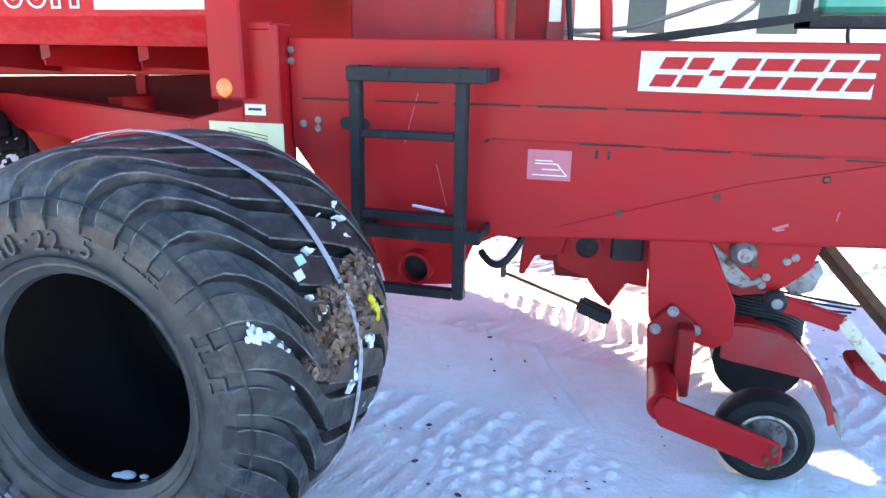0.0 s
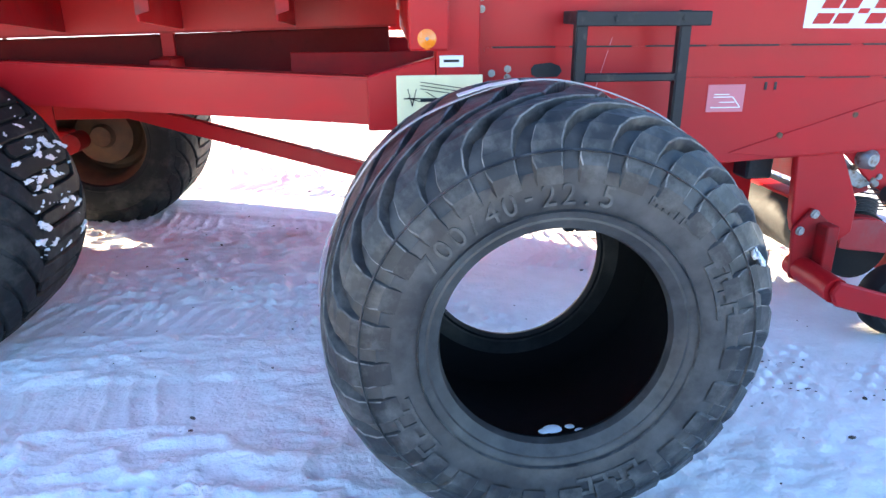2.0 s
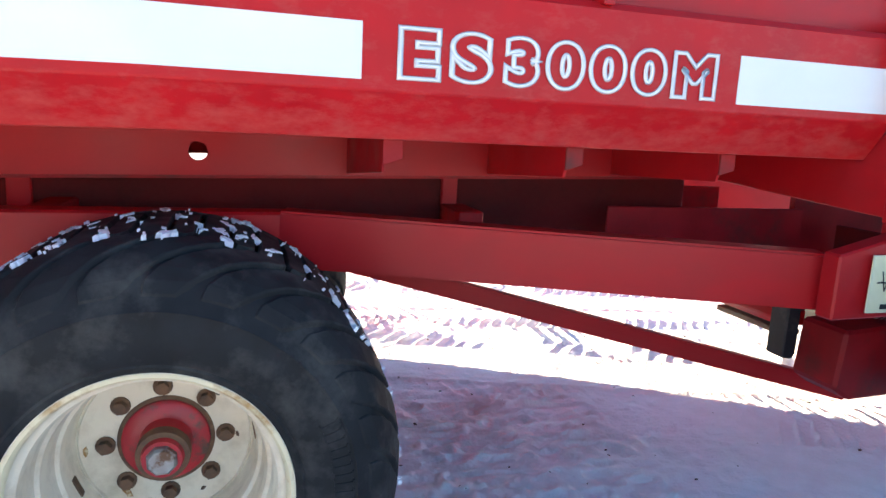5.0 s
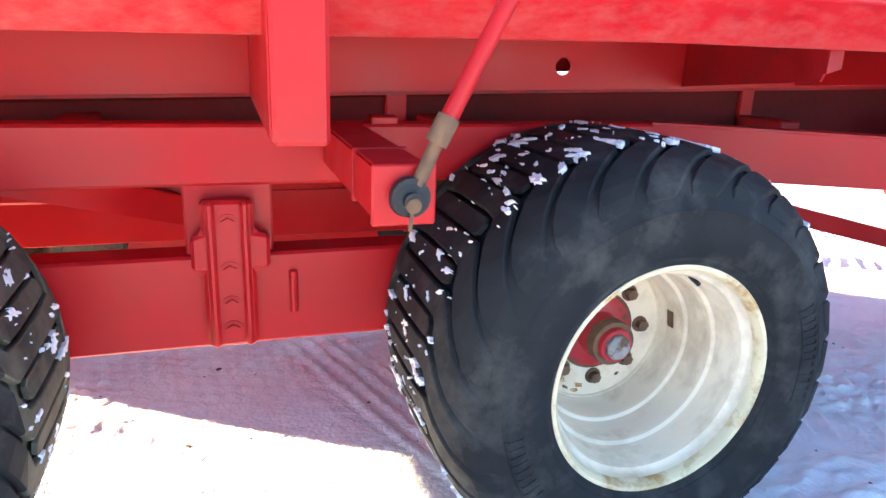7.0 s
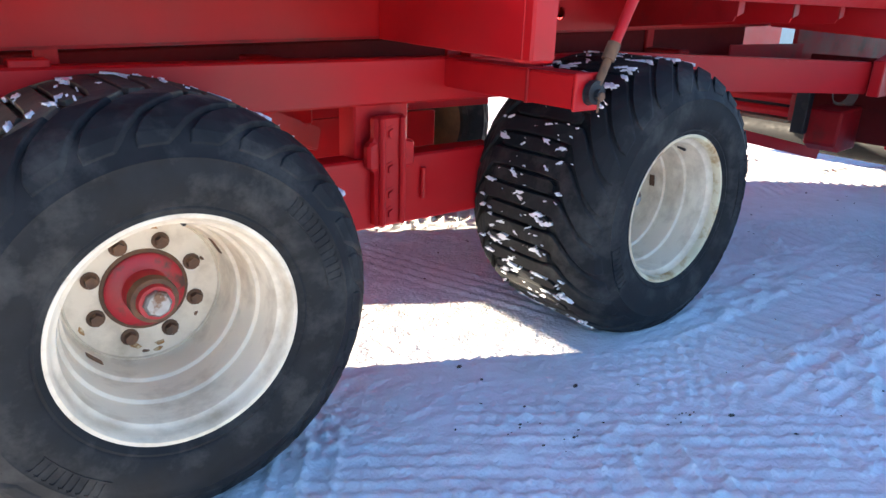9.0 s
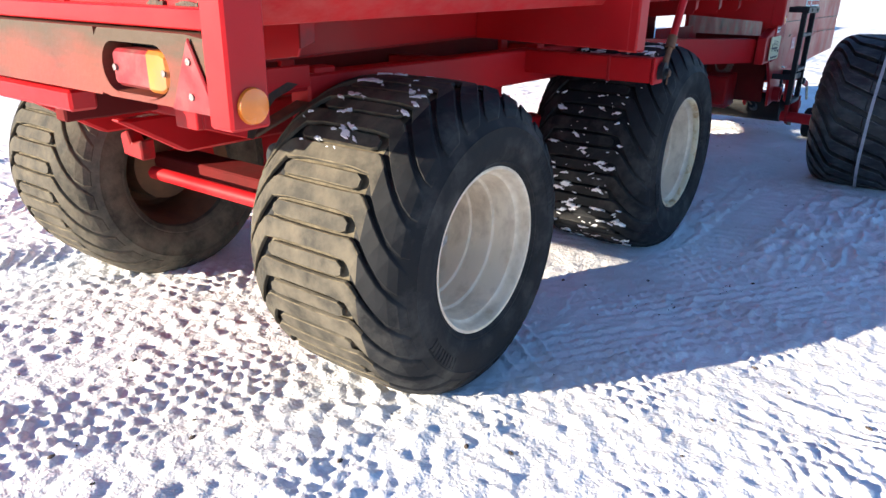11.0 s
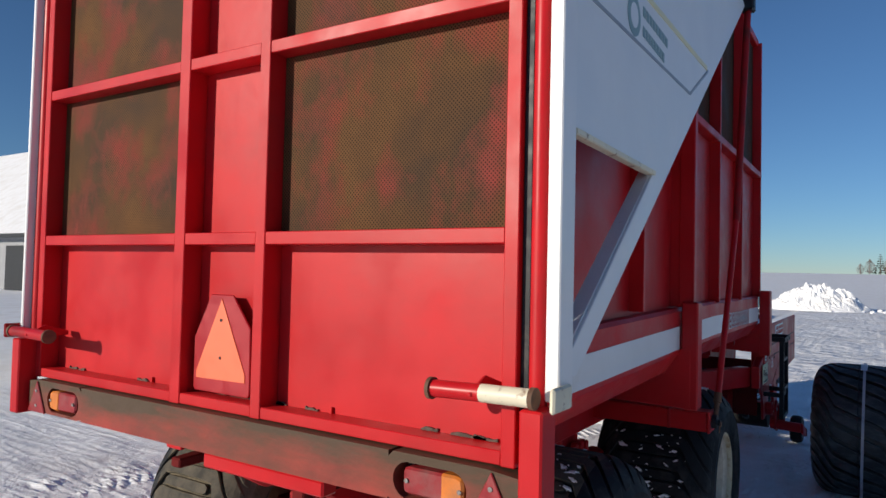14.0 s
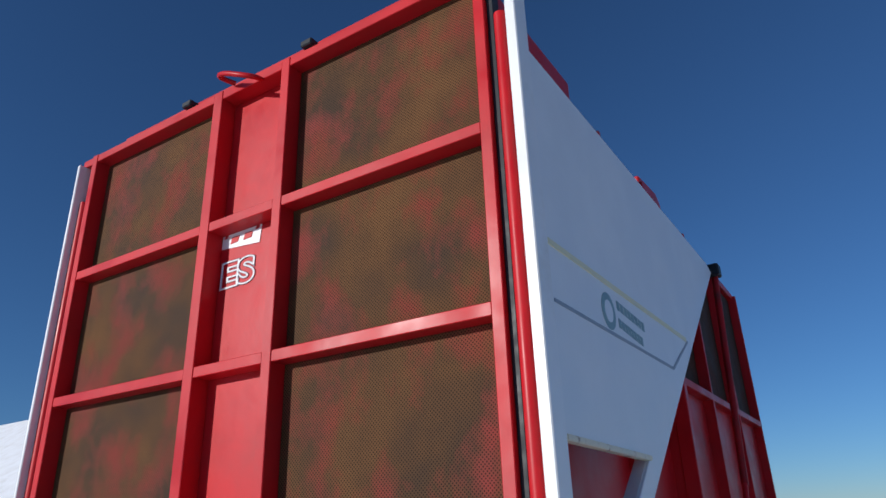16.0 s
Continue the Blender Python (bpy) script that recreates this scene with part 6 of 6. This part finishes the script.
for cx, cy in ((5.31, -0.74), (5.64, -0.80), (5.36, -0.55), (1.07, -0.58), (0.98, -0.46), (1.45, -0.75)):
    for _ in range(9):
        x, y, s = rng.gauss(cx, 0.07), rng.gauss(cy, 0.03), rng.uniform(0.002, 0.005)
        z = float(ground_height(np.array([x]), np.array([y]))[0])
        bmesh.ops.create_icosphere(bm, subdivisions=1, radius=s, matrix=Matrix.Translation((x, y, z + s * 0.2)) @ Matrix.Diagonal((1.5, 1, 0.6, 1)))
tagged(link("dirt_specks", bm, SOIL), "dark specks of soil lying on the snow", "soil", kind="stuff")

bank = bmesh.new()
bmesh.ops.create_grid(bank, x_segments=90, y_segments=60, size=1)
for v in bank.verts:
    u, w = v.co.x, v.co.y
    x, y = u * 3.0, w * 3.2
    hump = max(0.0, 1 - (u * u + (w - 0.12) ** 2 * 1.0)) ** 0.9
    chunk = 0.22 * noise.noise(Vector((x * 1.6, y * 1.6, 0))) + 0.16 * abs(noise.noise(Vector((x * 3.7, y * 3.7, 4)))) + 0.08 * noise.noise(Vector((x * 8, y * 8, 9)))
    v.co = (x, y, hump * (1.42 + chunk * 2.4) - 0.12)
ob = link("snow_bank", bank, SNOW, smooth=False)
ob.matrix_world = pose(47, 1.75, 0, 0, 0, 0)
tagged(ob, "ploughed heap of white snow lumps", "snow heap")
bm = bmesh.new()
for _ in range(150):
    y = rng.uniform(-18, 6)
    s = rng.uniform(0.06, 0.22)
    bmesh.ops.create_icosphere(bm, subdivisions=1, radius=s, matrix=Matrix.Translation((46 + rng.gauss(0, 1.2), y, s * 0.35)) @ Matrix.Diagonal((1.3, 1, 0.7, 1)))
tagged(link("snow_lumps", bm, SNOW), "row of snow lumps left by a plough", "snow lumps", kind="stuff")
stake = tagged(link("marker_stake", rod((40, -2.83, -0.05), (40, -2.70, 1.30), 0.055, 10), WOOD), "plain wooden marker stake standing in snow", "stake", "marker stakes")
copy_thing(stake, pose(6, -7.5, 0))
copy_thing(stake, pose(8, -16, 0))

# far trees at the field's edge


def conifer(bm, x, y, z, high, rng):
    for k in range(9):
        f = k / 9
        r = high * 0.22 * (1 - f) * rng.uniform(0.8, 1.2)
        for _ in range(16):
            a = rng.uniform(0, 6.28)
            p = Vector((x + r * math.cos(a), y + r * math.sin(a), z + high * (0.1 + 0.88 * f)))
            s = high * 0.07 * (1.2 - f)
            vs = [bm.verts.new(p + Vector((rng.uniform(-s, s), rng.uniform(-s, s), rng.uniform(-s, s) * 0.7))) for _ in range(4)]
            for i, j, l in ((0, 1, 2), (0, 2, 3), (0, 1, 3), (1, 2, 3)):
                bm.faces.new((vs[i], vs[j], vs[l]))


def bare_tree(bm, x, y, z, high, rng):
    """Fine upright twigs in a loose, uneven crown."""
    for _ in range(700):
        a, e, f = rng.uniform(0, 6.28), rng.random() ** 0.6, rng.random()
        r = high * 0.36 * e * math.sin(0.35 + 2.6 * f)
        p = Vector((x + r * math.cos(a), y + r * math.sin(a), z + high * (0.08 + 0.9 * f * (1 - 0.25 * e))))
        up = Vector((rng.uniform(-0.4, 0.4), rng.uniform(-0.4, 0.4), 1)) * high * rng.uniform(0.03, 0.09)
        side = Vector((rng.uniform(-1, 1), rng.uniform(-1, 1), 0)) * high * 0.012
        bm.faces.new([bm.verts.new(q) for q in (p - side, p + side, p + up)])


rng = random.Random(21)
for k, (y, high, kind) in enumerate(((5, 4.5, 0), (1.5, 6.5, 0), (-2.5, 9.0, 1), (-5.5, 7.0, 0), (-8, 6.0, 0), (-13.5, 6.5, 1), (-17, 5.0, 0), (-21, 6.0, 0), (-26, 6.5, 0), (-30, 5, 0), (-36, 7.0, 1), (-41, 6.5, 0))):
    tree = tagged(new("tree"), "dark far conifer" if kind else "bare grey far tree", "tree", "far trees at the field edge")
    tree["label"] = "dark green conifer far across the snowy field" if kind else "bare grey-brown tree far across the snowy field"
    crown = bmesh.new()
    (conifer if kind else bare_tree)(crown, 0, 0, 0, high, rng)
    part("crown", crown, FOLIAGE if kind else TWIGS, tree)
    tree.scale = (1.2, 1.2, 1.15)
    part("trunk", rod((0, 0, -0.6), (0, 0, high * 0.85), 0.22, 6, 0.05), TWIGS, tree)
    tree.location = (352 + 3 * (k % 3), y, 5.15)

# pale house behind the wagon
house = tagged(new("house"), "pale cream rendered building with dark windows", "building")
part("wall", box((4.4, 9.0, -0.1), (24.0, 11.6, 3.0), 0.02), PLASTER, house)
part("roof", slab([(8.7, 3.0), (11.9, 3.0), (10.3, 3.7)], "x", (4.5, 24.2), 0.05), SNOW, house, "snow covered pitched roof")
for x in (5.55, 7.42, 10.6, 14.0, 17.5):
    w = part("window", box((x - 0.34, 8.97, 1.62), (x + 0.34, 9.02, 2.25), 0.01), WHITE, house, "white framed window")
    part("pane", box((x - 0.28, 8.955, 1.68), (x + 0.28, 8.972, 2.19), 0), GLASS, w, "dark window pane")
pipe([(5.0, 8.9, 0.2), (5.0, 8.9, 2.0), (5.0, 8.85, 2.1), (4.92, 8.8, 2.15)], 0.04, "drain_pipe", GREY, house)
part("pallet_box", box((6.2, 8.2, 0.0), (6.75, 8.8, 2.3), 0.03), WHITE, house)

# grey barn with a snowy roof
barn = tagged(new("barn"), "grey barn with a snow covered roof", "building")
part("wall", box((20.0, 40.8, -0.1), (46.0, 89.0, 3.75), 0.02), GREY, barn)
part("roof", slab([(19.2, 3.7), (46.8, 3.7), (33.0, 13.4)], "y", (40.0, 90.0), 0.05), SNOW, barn, "snowy roof slope")
part("eave", box((19.1, 40.0, 3.5), (19.3, 90.0, 3.75), 0.01), BLACK, barn)
for y in (46, 54, 62):
    part("door", box((19.95, y, 0), (20.02, y + 2.6, 3.0), 0.01), BLACK, barn, "dark barn door")
